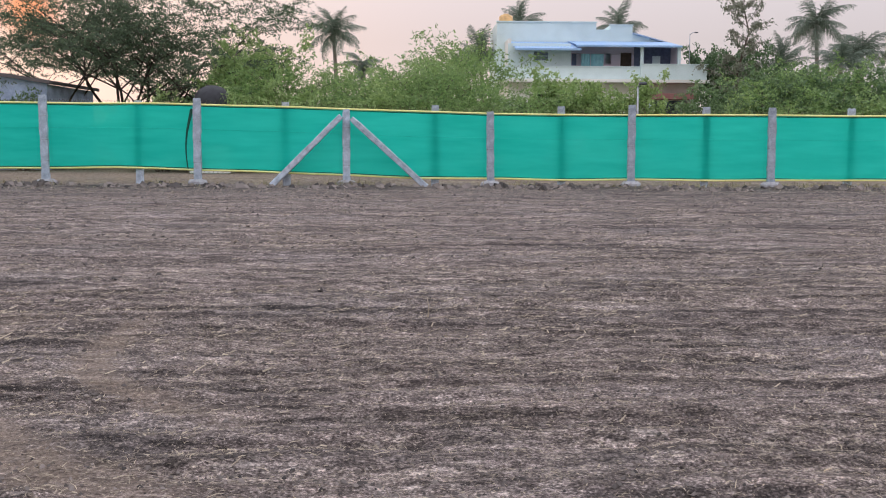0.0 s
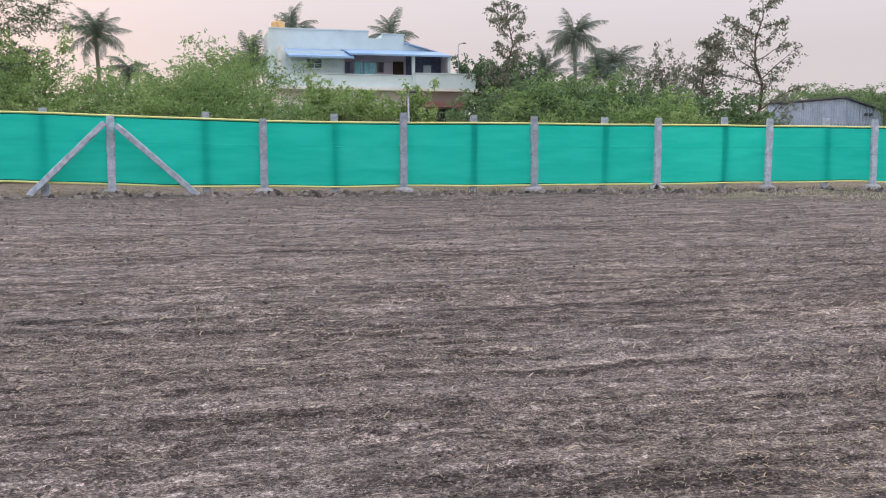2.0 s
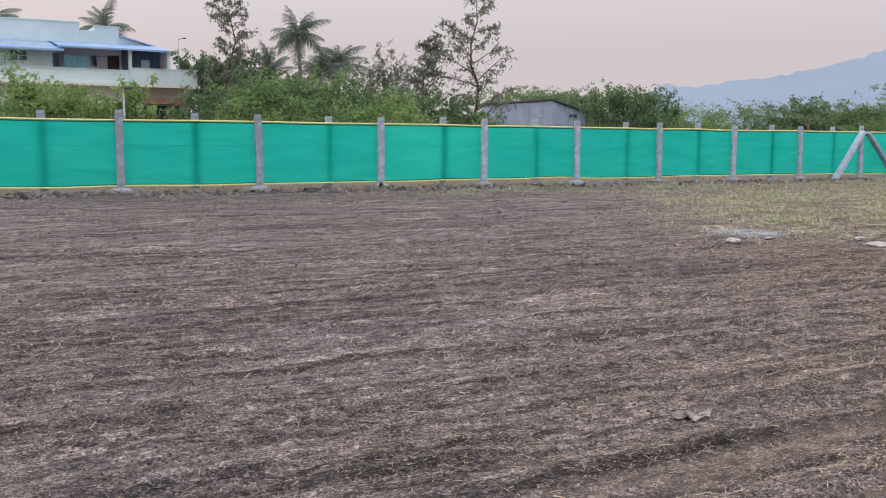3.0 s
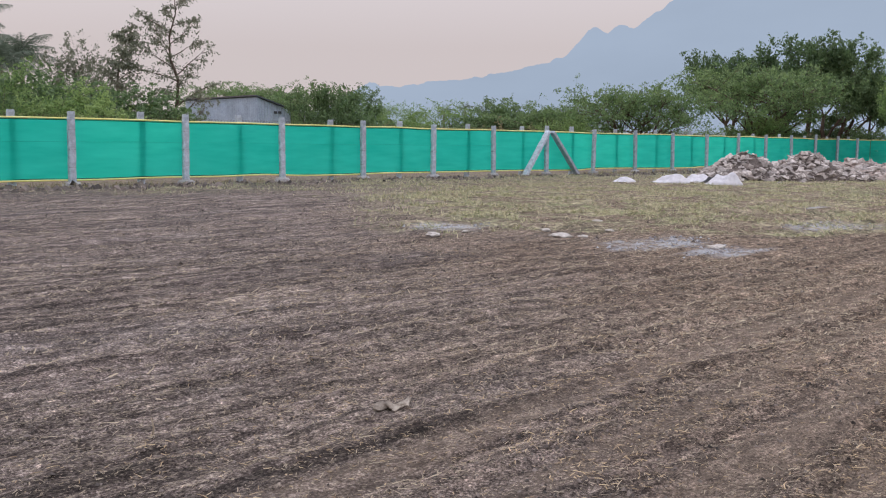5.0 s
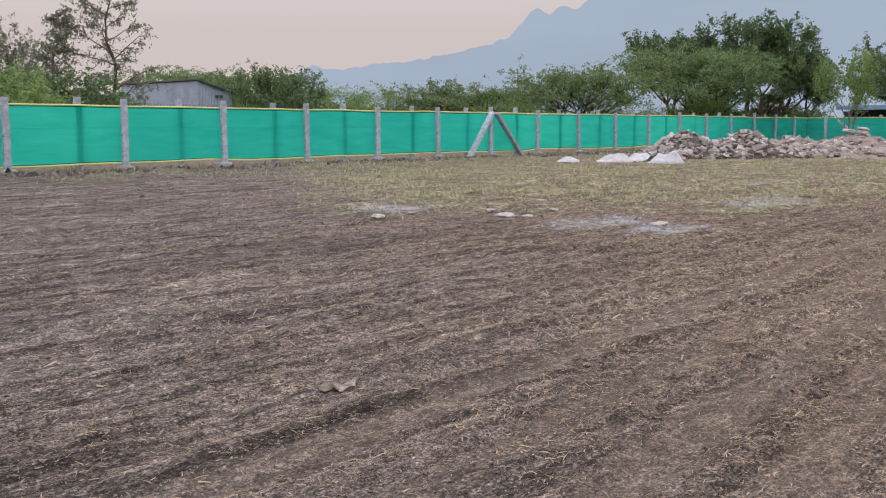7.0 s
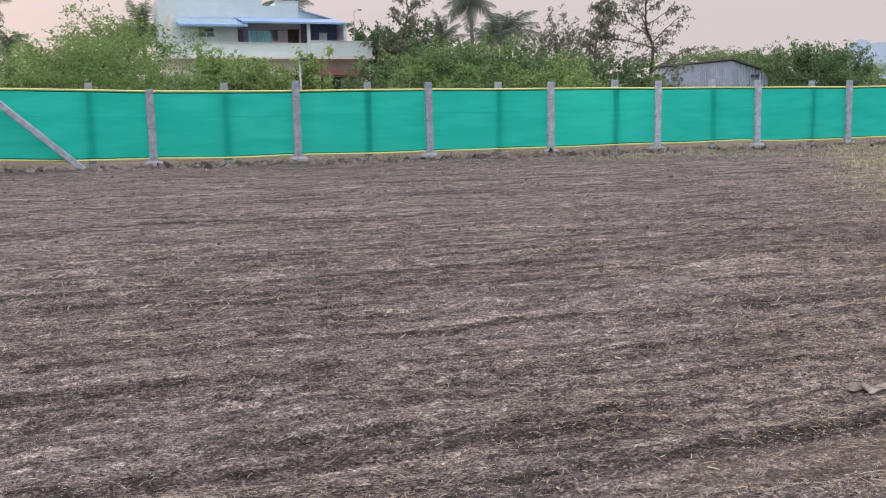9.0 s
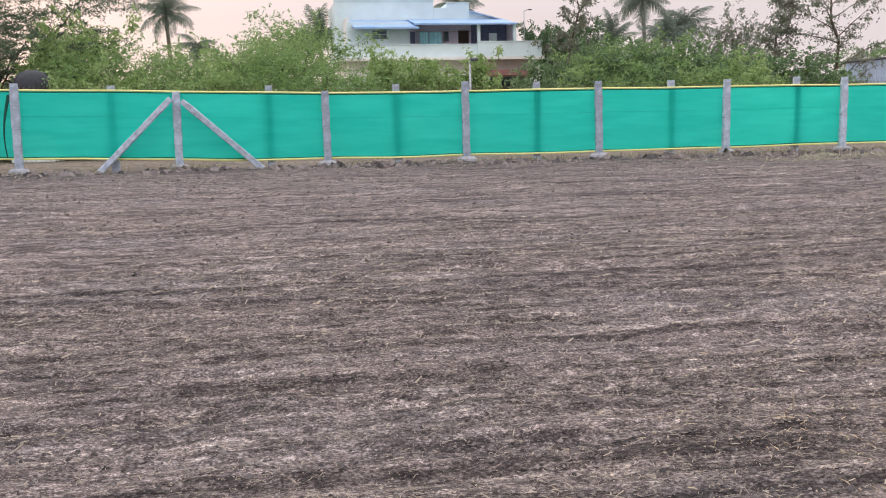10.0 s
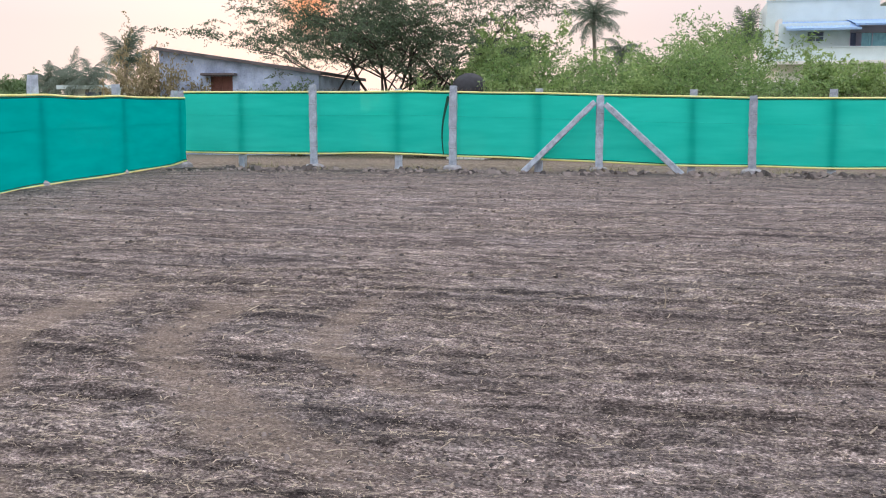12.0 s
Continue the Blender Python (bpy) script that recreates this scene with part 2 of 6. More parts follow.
    grass_grit = ramp(tex(26, 5, (1, 1, 1), 0.8), 0.44, 0.58, (0.6,) * 3, (0,) * 3)
    grass = ramp(grain_g, 0.42, 0.57, (0.075, 0.06, 0.042), (0.58, 0.51, 0.35))
    grass = mix(ramp(tex(0.55, 4, (1, 1, 1)), 0.42, 0.62, (0,) * 3, (0.75,) * 3), grass, (0.24, 0.28, 0.13))
    grass = mix(grass_grit, grass, (0.05, 0.04, 0.028))
    grass = shade_mottle(grass, 2.4, (0.8, 1.2, 1), (0.5,) * 3, (1.6,) * 3)
    grass = shade_mottle(grass, 11, (0.8, 1.2, 1), (0.6,) * 3, (1.5,) * 3)
    gm = calc("MULTIPLY", attr("grass"), ramp(tex(1.4, 5, (1, 1, 1)), 0.44, 0.56, (0.05,) * 3, (0.85,) * 3))
    col = mix(gm, soil, grass)
    bank = attr("bank")
    col = mix(calc("MULTIPLY", bank, ramp(tex(2.5, 5, (1, 1, 1)), 0.35, 0.6, (0.35,) * 3, (1,) * 3)), col, mix(ramp(tex(9, 6, (1, 1, 1), 0.75), 0.4, 0.6, (0,) * 3, (1,) * 3), (0.14, 0.105, 0.078), (0.36, 0.285, 0.205)))
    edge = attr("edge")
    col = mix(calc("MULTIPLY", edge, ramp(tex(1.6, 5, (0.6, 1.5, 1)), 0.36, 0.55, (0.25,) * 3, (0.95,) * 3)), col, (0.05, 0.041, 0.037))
    ash = calc("MULTIPLY", attr("ash"), ramp(tex(4.5, 8, (1, 1, 1), 0.75), 0.44, 0.53, (0.1,) * 3, (1,) * 3))
    col = mix(ash, col, (0.42, 0.43, 0.45))
    far = attr("far")
    col = mix(far, col, (0.2, 0.2, 0.13))
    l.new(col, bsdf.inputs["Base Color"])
    b1, b2 = n.new("ShaderNodeBump"), n.new("ShaderNodeBump")
    b1.inputs["Strength"].default_value, b1.inputs["Distance"].default_value = 0.9, 0.03
    b2.inputs["Strength"].default_value, b2.inputs["Distance"].default_value = 0.6, 0.012
    l.new(clod, b1.inputs["Height"])
    l.new(bits, b2.inputs["Height"])
    l.new(b1.outputs[0], b2.inputs["Normal"])
    l.new(b2.outputs[0], bsdf.inputs["Normal"])
    return m


SOIL_DARK, SOIL_LIGHT, SOIL_BROWN = (0.11, 0.086, 0.077), (0.236, 0.187, 0.168), (0.16, 0.122, 0.106)
SOIL_PALE = (0.54, 0.465, 0.415)
SOIL_DEEP = (0.075, 0.06, 0.054)
SOIL_TRACK, STRAW = (0.29, 0.228, 0.18), (0.52, 0.44, 0.345)
M_GROUND = ground_material()
M_STONE = material("grey_stone", (0.55, 0.61, 0.69), (0.33, 0.37, 0.43), scale=7, fine=45, bump=0.6, jitter=0.16)
M_FOOT = material("cement_footing", (0.46, 0.45, 0.47), (0.3, 0.29, 0.3), scale=8, fine=50, bump=0.5, jitter=0.1)
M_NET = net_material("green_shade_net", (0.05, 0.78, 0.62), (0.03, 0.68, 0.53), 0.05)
# darker copy for the side net, its turned-away shade put into the colour
M_NET_SHADED = net_material("shaded_side_net", (0.004, 0.5, 0.45), (0.003, 0.42, 0.38), 0.02)
M_HEM = material("yellow_hem", (0.88, 0.86, 0.38), (0.78, 0.75, 0.25), scale=2, fine=30, bump=0.1)
M_SEAM = material("net_seam_thread", (0.03, 0.66, 0.52), (0.02, 0.58, 0.45), scale=4, fine=40, bump=0.1)
M_HEM_DARK = material("dark_green_selvedge", (0.02, 0.12, 0.08), scale=4, fine=40, bump=0.1)
M_WIRE = material("rusty_wire", (0.22, 0.16, 0.12), (0.1, 0.07, 0.05), rough=0.6, metal=0.5, bump=0)
M_BARK = material("grey_brown_bark", (0.16, 0.12, 0.09), (0.07, 0.05, 0.04), scale=3, fine=18, bump=0.8, stretch=(1, 1, 0.25))
M_BARK_DARK = material("dark_thorn_bark", (0.085, 0.062, 0.05), (0.035, 0.026, 0.022), scale=3, fine=18, bump=0.8, stretch=(1, 1, 0.25))
M_BARK_PALE = material("pale_bark", (0.3, 0.26, 0.22), (0.16, 0.13, 0.11), scale=3, fine=18, bump=0.6, stretch=(1, 1, 0.25))
M_PALM_TRUNK = material("ringed_palm_trunk", (0.27, 0.23, 0.19), (0.14, 0.12, 0.1), scale=3, fine=14, bump=0.9, stretch=(0.3, 0.3, 2.5))
L_THORN = leaf_material("thorn_leaves", (0.15, 0.205, 0.11), (0.055, 0.083, 0.048), 0.42)
L_LIGHT = leaf_material("light_green_leaves", (0.4, 0.52, 0.19), (0.2, 0.3, 0.1), 0.5)
L_FEATHER = leaf_material("feathery_leaves", (0.31, 0.45, 0.15), (0.13, 0.22, 0.07), 0.5)
L_DULL = leaf_material("dull_green_leaves", (0.21, 0.315, 0.13), (0.09, 0.15, 0.065), 0.4)
L_DARK = leaf_material("dark_green_leaves", (0.15, 0.24, 0.1), (0.06, 0.11, 0.05), 0.4)
L_GREY = leaf_material("grey_green_leaves", (0.28, 0.3, 0.21), (0.15, 0.16, 0.115), 0.4)
L_UMBRELLA = leaf_material("grey_thorn_leaves", (0.24, 0.36, 0.14), (0.105, 0.175, 0.07), 0.42)
L_DRY = leaf_material("dry_leaves", (0.4, 0.34, 0.19), (0.24, 0.2, 0.11))
L_PALM = leaf_material("palm_leaves", (0.2, 0.25, 0.18), (0.1, 0.13, 0.1), 0.4)
L_STRAW = leaf_material("straw", (0.56, 0.465, 0.335), (0.13, 0.102, 0.08), 0.15)
L_GRASS = leaf_material("cut_grass", (0.68, 0.6, 0.4), (0.24, 0.29, 0.125), 0.25)
L_CLOD = leaf_material("soil_clods", (0.27, 0.225, 0.197), (0.035, 0.029, 0.026), 0.0)
M_LIME = material("mint_limewash", (0.72, 0.83, 0.82), (0.6, 0.7, 0.69), scale=0.8, fine=20, bump=0.1)
M_CREAM = material("cream_plaster", (0.84, 0.83, 0.77), (0.72, 0.7, 0.64), scale=0.9, fine=20, bump=0.1)
M_LILAC = material("lilac_plaster", (0.82, 0.72, 0.8), (0.7, 0.62, 0.7), scale=1, fine=20, bump=0.1)
M_BLUE_SHEET = material("blue_roof_sheet", (0.3, 0.47, 0.72), (0.38, 0.54, 0.74), rough=0.45, scale=0.8, fine=25, bump=0.1)
# shade inside rooms and windows put into this colour; a dark cloth shares it
M_DARK_ROOM = material("dim_interior_tone", (0.16, 0.18, 0.28), (0.1, 0.12, 0.19), bump=0)
M_DOOR = material("dark_brown_wood", (0.1, 0.07, 0.055), scale=3, fine=30, bump=0.3)
M_MAROON = material("maroon_sheet", (0.34, 0.16, 0.15), (0.26, 0.12, 0.11), scale=1.5, fine=20, bump=0.1)
M_CLOTH_AQUA = material("aqua_cloth", (0.35, 0.66, 0.72), (0.25, 0.52, 0.6), bump=0.1)
M_ORANGE = material("orange_tank_plastic", (0.8, 0.5, 0.22), rough=0.5, bump=0.05)
M_BLACK_TANK = material("black_tank_plastic", (0.035, 0.035, 0.04), rough=0.5, bump=0.05)
M_WHITEWASH = material("weathered_blue_whitewash", (0.64, 0.74, 0.93), (0.33, 0.4, 0.55), scale=1.8, fine=16, bump=0.3)
M_ROOF_DARK = material("stained_concrete_roof", (0.2, 0.17, 0.17), (0.1, 0.09, 0.09), scale=2, fine=20, bump=0.4)
M_SHUTTER = material("red_brown_shutter", (0.2, 0.09, 0.07), scale=4, fine=30, bump=0.3)
M_TIN = material("grey_corrugated_tin", (0.5, 0.58, 0.7), (0.37, 0.43, 0.54), rough=0.5, metal=0.0, scale=1.2, fine=12, bump=0.15)
M_TIN_DARK = material("dark_roof_edge", (0.1, 0.11, 0.13), rough=0.6, bump=0.1)
M_RUBBLE = material("broken_concrete", (0.56, 0.515, 0.49), (0.34, 0.3, 0.28), scale=5, fine=35, bump=0.6, jitter=0.42)
M_RUBBLE_FILL = leaf_material("small_rubble", (0.6, 0.54, 0.5), (0.24, 0.205, 0.185), 0.0)
M_RUBBLE_DUST = material("rubble_dust", (0.44, 0.36, 0.32), (0.25, 0.2, 0.172), scale=3, fine=18, bump=0.9, dist=0.08)
# bed of the first heap: shade in the gaps put into its dark colour
M_RUBBLE_SHADE = material("rubble_shade_bed", (0.17, 0.14, 0.125), (0.075, 0.06, 0.052), scale=3, fine=18, bump=0.9, dist=0.08)
M_SACK = material("white_woven_sack", (0.74, 0.73, 0.77), (0.52, 0.51, 0.55), scale=4, fine=60, bump=0.3)
M_SACK_YELLOW = material("yellow_sack", (0.72, 0.62, 0.16), (0.55, 0.46, 0.14), scale=4, fine=60, bump=0.3)
M_RAG = material("faded_cloth", (0.52, 0.46, 0.39), (0.24, 0.2, 0.165), scale=12, fine=80, bump=0.4)
M_PALE_STONE = material("pale_stone", (0.66, 0.62, 0.58), (0.44, 0.41, 0.38), scale=9, fine=60, bump=0.5)
M_STEEL = material("galvanised_steel", (0.45, 0.46, 0.48), rough=0.45, metal=0.7, bump=0)


def haze_glow_material(name, colour, strength):
    """Air-blue distance: the light scattered in front of it is put into a glowing colour."""
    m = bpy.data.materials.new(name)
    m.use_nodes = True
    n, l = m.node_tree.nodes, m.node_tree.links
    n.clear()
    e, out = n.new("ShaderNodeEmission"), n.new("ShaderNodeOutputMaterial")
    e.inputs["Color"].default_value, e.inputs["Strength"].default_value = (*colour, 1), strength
    # haze painted as noise in the emission: soft paler and darker veils
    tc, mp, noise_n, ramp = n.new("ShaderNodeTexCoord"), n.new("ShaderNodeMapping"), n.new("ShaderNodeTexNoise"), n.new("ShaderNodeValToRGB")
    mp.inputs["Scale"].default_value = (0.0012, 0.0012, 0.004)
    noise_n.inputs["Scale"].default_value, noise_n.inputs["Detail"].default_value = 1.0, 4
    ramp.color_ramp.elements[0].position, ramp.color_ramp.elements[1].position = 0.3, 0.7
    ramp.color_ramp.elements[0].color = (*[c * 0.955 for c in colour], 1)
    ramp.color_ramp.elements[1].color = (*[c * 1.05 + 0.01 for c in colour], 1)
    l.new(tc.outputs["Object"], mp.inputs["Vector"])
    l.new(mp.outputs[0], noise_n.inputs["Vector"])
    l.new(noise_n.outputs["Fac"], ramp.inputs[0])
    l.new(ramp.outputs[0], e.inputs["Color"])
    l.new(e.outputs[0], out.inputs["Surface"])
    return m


M_MOUNTAIN = haze_glow_material("hazy_mountain", (0.435, 0.525, 0.66), 1.0)
M_HILL = haze_glow_material("hazy_low_hill", (0.56, 0.58, 0.65), 1.0)


# ---- building blocks ----
def mesh_of(name, verts, faces, mat, smooth=False):
    me = bpy.data.meshes.new(name)
    me.from_pydata(verts, [], faces)
    me.materials.append(mat)
    if smooth:
        me.shade_smooth()
    return me


def holder(name, place, label, category, group="", kind=""):
    ob = new(name)
    ob.location = place
    return tagged(ob, label, category, group, kind)


def part(name, bm, mat, parent, label=""):
    me = bpy.data.meshes.new(name)
    bm.to_mesh(me)
    bm.free()
    me.materials.append(mat)
    ob = new(name, me)
    ob.parent = parent
    if label:
        ob["label"] = label
    return ob


def part_mesh(name, me, parent, label=""):
    ob = new(name, me)
    ob.parent = parent
    if label:
        ob["label"] = label
    return ob


def box(bm, x0, x1, y0, y1, z0, z1, bevel=0.0):
    made = bmesh.ops.create_cube(bm, size=1.0, matrix=Matrix.LocRotScale(((x0 + x1) / 2, (y0 + y1) / 2, (z0 + z1) / 2), None, (x1 - x0, y1 - y0, z1 - z0)))
    if bevel:
        edges = {e for v in made["verts"] for e in v.link_edges}
        bmesh.ops.bevel(bm, geom=list(edges), offset=bevel, segments=1, affect="EDGES")


def boxes(*rows, bevel=0.0):
    bm = bmesh.new()
    for r in rows:
        box(bm, *r, bevel=bevel)
    return bm


def tube(verts, faces, points, radii, sides=6, ref=(1, 0, 0)):
    """Adds a tapered tube along points to the lists."""
    start = len(verts)
    side = Vector(ref)
    for i, p in enumerate(points):
        way = (points[min(i + 1, len(points) - 1)] - points[max(i - 1, 0)]).normalized()
        u = way.cross(side)
        if u.length < 0.1:
            u = way.cross(Vector((0, 1, 0)))
        u.normalize()
        v = way.cross(u)
        for k in range(sides):
            a = 2 * math.pi * k / sides
            verts.append(p + (u * math.cos(a) + v * math.sin(a)) * radii[i])
    for i in range(len(points) - 1):
        for k in range(sides):
            a, b = start + i * sides + k, start + i * sides + (k + 1) % sides
            faces.append((a, b, b + sides, a + sides))
    faces.append(tuple(start + (len(points) - 1) * sides + k for k in range(sides)))


def fade(v, a, b):
    t = np.clip((v - a) / (b - a), 0, 1)
    return t * t * (3 - 2 * t)


def lattice(x, y, seed):
    """Smooth noise of 0 to 1 on the unit lattice, for arrays."""
    xi, yi = np.floor(x).astype(np.int64), np.floor(y).astype(np.int64)
    u, v = x - xi, y - yi
    u, v = u * u * (3 - 2 * u), v * v * (3 - 2 * v)

    def h(a, b):
        n = (a * 374761393 + b * 668265263 + seed * 974634777) & 0xFFFFFFFF
        n = ((n ^ (n >> 13)) * 1274126177) & 0xFFFFFFFF
        return ((n ^ (n >> 16)) & 0xFFFF) / 65535.0

    return (h(xi, yi) * (1 - u) + h(xi + 1, yi) * u) * (1 - v) + (h(xi, yi + 1) * (1 - u) + h(xi + 1, yi + 1) * u) * v


def sun_glow_material():
    """The hazed sun: bright orange in the middle, fading out into the sky."""
    m = bpy.data.materials.new("hazed_sun")
    m.use_nodes = True
    n, l = m.node_tree.nodes, m.node_tree.links
    n.clear()
    tc, grad, ramp = n.new("ShaderNodeTexCoord"), n.new("ShaderNodeTexGradient"), n.new("ShaderNodeValToRGB")
    grad.gradient_type = "SPHERICAL"
    l.new(tc.outputs["Object"], grad.inputs[0])
    ramp.color_ramp.elements[0].position, ramp.color_ramp.elements[0].color = 0.0, (0, 0, 0, 1)
    ramp.color_ramp.elements[1].position, ramp.color_ramp.elements[1].color = 0.85, (1, 1, 1, 1)
    mid = ramp.color_ramp.elements.new(0.5)
    mid.color = (0.13, 0.13, 0.13, 1)
    l.new(grad.outputs["Fac"], ramp.inputs[0])
    e, t, mix, out = n.new("ShaderNodeEmission"), n.new("ShaderNodeBsdfTransparent"), n.new("ShaderNodeMixShader"), n.new("ShaderNodeOutputMaterial")
    e.inputs["Color"].default_value, e.inputs["Strength"].default_value = (1.0, 0.4, 0.2, 1), 1.25
    l.new(ramp.outputs[0], mix.inputs[0])
    l.new(t.outputs[0], mix.inputs[1])
    l.new(e.outputs[0], mix.inputs[2])
    l.new(mix.outputs[0], out.inputs["Surface"])
    return m


def hazed_sun():
    me = mesh_of("backdrop_sun", [(math.cos(a), math.sin(a), 0) for a in [k * math.pi / 24 for k in range(48)]], [tuple(range(48))], sun_glow_material())
    ob = new("backdrop_sun", me)
    ob.matrix_world = look(sun_dir * 4200, (0, 0, 0)) @ Matrix.Diagonal((300, 300, 300, 1))
    tagged(ob, "hazy orange sun low behind the trees", "sun", kind="structure")


hazed_sun()


# ---- the ground ----
def lie(y):
    """The broad fall of the field away from the fence, and the low bank behind it."""
    return -0.11 - 0.29 * (0.5 + 0.5 * np.cos(np.pi * np.clip(y / 24, 0, 1))) + 0.11 * fade(y, 27.4, 30)


def line_mask(x, y, x0, y0, slope, half, start):
    d = np.abs(y - (y0 + slope * (x - x0)) - 0.06 * (lattice(x * 0.5, y * 0, 5) - 0.5))
    return (1 - fade(d, half * 0.55, half)) * fade(x, start, start + 2)


def tracks(x, y):
    """Wheel tracks: straight runs beside the path of the camera, and the turn near the left fence."""
    m = np.zeros_like(x)
    for x0, y0, slope, half, start in ((1.85, 3.08, 0.07, 0.17, 0.6), (2.8, 1.86, 0.105, 0.2, 0.0), (3.2, 1.34, 0.125, 0.22, 0.0), (2.5, 2.45, 0.085, 0.13, 1.0), (3.2, 0.55, 0.12, 0.2, 0.0)):
        m = np.maximum(m, 0.5 * line_mask(x, y, x0, y0, slope, half, start))
    r, ang = np.hypot(x + 0.3, y - 7.2), fade(-x, 1.2, 2.4)
    for radius, half in ((3.45, 0.24), (4.55, 0.26), (2.5, 0.14)):
        m = np.maximum(m, (1 - fade(np.abs(r - radius + 0.25 * (lattice(x, y, 8) - 0.5)), half * 0.5, half)) * ang * 0.95 * fade(8.3 - y, 0, 1.5))
    return m


def relief(x, y):
    """Furrows along x, clods and wheel tracks."""
    near = 1 - fade(np.hypot(x - 2, y), 22, 34)
    warp = 0.5 * lattice(x * 0.22, y * 0.4, 1) + 0.18 * lattice(x * 0.9, y * 1.2, 2)
    ridge = 0.5 + 0.5 * np.sin((y + warp) * 2 * np.pi / 0.36)
    amp = 0.018 + 0.042 * lattice(x * 0.22, y * 0.8, 3) ** 3
    rough = 0.05 * (lattice(x * 1.3, y * 5.0, 4) - 0.5) + 0.03 * (lattice(x * 6, y * 11, 6) - 0.5) + 0.02 * (lattice(x * 17, y * 17, 7) - 0.5)
    t = tracks(x, y)
    return near * ((ridge * amp + rough) * (1 - 0.55 * t) - 0.006 * t)


def ground_z(x, y):
    x, y = np.asarray(x, float), np.asarray(y, float)
    bank = 0.05 * fade(y, 26.0, 26.8) * (1 - fade(y, 29, 32))
    return lie(y) + relief(x, y) * (1 - fade(y, 24, 26.5)) + bank * (lattice(x * 0.7, y * 1.3, 9) - 0.5) * 2 + 0.06 * fade(y, 23.5, 25) * (1 - fade(y, 26, 28)) * (lattice(x * 4, y * 5, 10) - 0.6)


def grass_mask(x, y):
    low = np.interp(x, [9, 10, 13, 15, 20, 28, 45], [11.5, 10.6, 8.6, 6.1, 5.9, 6.5, 8.0])
    wob = 1.6 * (lattice(x * 0.7, y * 0.7, 11) - 0.5) + 0.8 * (lattice(x * 2.2, y * 2.2, 12) - 0.5)
    return fade(y - low + wob, -0.1, 0.7) * fade(x + wob, 9.6 + np.clip(y - 11, 0, 20) * 0.62, 12.2 + np.clip(y - 11, 0, 20) * 0.85)


def graded(lo, hi, step, grow, far):
    """Even steps from lo to hi, then ever longer ones out to far on both sides."""
    mid = list(np.arange(lo, hi, step))
    for sign in (-1, 1):
        s, v = step, (mid[0] if sign < 0 else mid[-1])
        out = []
        while abs(v) < far:
            s *= grow
            v += sign * s
            out.append(v)
        mid = out[::-1] + mid if sign < 0 else mid + out
    return np.array(mid)


def make_ground():
    xs, ys = graded(-4.5, 7.5, 0.085, 1.055, 4500), graded(0.6, 6.5, 0.055, 1.046, 4500)
    gx, gy = np.meshgrid(xs, ys)
    gx, gy = gx.ravel(), gy.ravel()
    co = np.stack([gx, gy, ground_z(gx, gy)], -1)
    nx, ny = len(xs), len(ys)
    a = (np.arange(ny - 1)[:, None] * nx + np.arange(nx - 1)[None]).ravel()
    quads = np.stack([a, a + 1, a + 1 + nx, a + nx], -1)
    me = bpy.data.meshes.new("ground")
    me.vertices.add(len(co))
    me.vertices.foreach_set("co", co.ravel())
    me.loops.add(quads.size)
    me.loops.foreach_set("vertex_index", quads.ravel())
    me.polygons.add(len(quads))
    me.polygons.foreach_set("loop_start", np.arange(len(quads)) * 4)
    me.update(calc_edges=True)
    me.shade_smooth()
    ash = np.zeros_like(gx)
    for cx, cy, rx, ry in ((12.0, 7.55, 1.25, 0.6), (11.85, 6.3, 1.15, 0.45), (11.4, 11.1, 0.8, 0.65), (17.2, 7.15, 1.3, 0.7), (22.5, 9.5, 0.6, 0.4)):
        d = np.hypot((gx - cx) / rx, (gy - cy) / ry) + 0.7 * (lattice(gx * 3, gy * 3, 14) - 0.5)
        ash = np.maximum(ash, 1 - fade(d, 0.55, 1.1))
    g = grass_mask(gx, gy)
    masks = {
        "grass": np.maximum(g * (1 - 0.65 * fade(gy, 17, 23)), 0.6 * fade(gx + 3 * (lattice(gx * 0.6, gy, 31) - 0.5), 9, 15) * fade(gy + (lattice(gx * 0.9, gy, 32) - 0.5), 20.5, 22.5)) * (1 - fade(gy, 24.4, 26.0)),
        "track": tracks(gx, gy),
        "dark_zone": fade(gx + 2 * (lattice(gx * 0.4, gy * 0.8, 19) - 0.5), 0, 5) * (1 - fade(gx - 0.6 * gy + 3 * (lattice(gx * 0.5, gy, 20) - 0.5), 1.0, 5.0)) * fade(gy + 2 * (lattice(gx * 0.5, gy, 29) - 0.5), 2.5, 8),
        "warm": fade(gx + 0.9 * (7 - gy) + 3 * (lattice(gx * 0.5, gy * 1.2, 17) - 0.5) + 1.5 * (lattice(gx * 2, gy * 4, 18) - 0.5), 3.5, 12.5) * fade(gx, -2, 4) * (1 - fade(gy, 20, 26)),
        "ash": ash,
        "bank": fade(gy + 0.5 * (lattice(gx * 1.1, gy, 15) - 0.5), 26.5, 26.85) * (1 - fade(gy, 31, 36)),
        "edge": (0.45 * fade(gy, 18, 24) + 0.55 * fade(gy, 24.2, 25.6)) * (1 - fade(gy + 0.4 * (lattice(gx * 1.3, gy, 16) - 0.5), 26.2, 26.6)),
        "far": np.maximum(fade(gy, 31, 36), np.maximum(fade(gx, 75, 90), fade(-gx, 15, 20))),
    }
    for name, v in masks.items():
        me.attributes.new(name, "FLOAT", "POINT").data.foreach_set("value", v.astype(np.float32))
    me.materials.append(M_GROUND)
    tagged(new("ground", me), "dry tilled brown soil with straw bits and furrows", "ground", kind="structure")


make_ground()


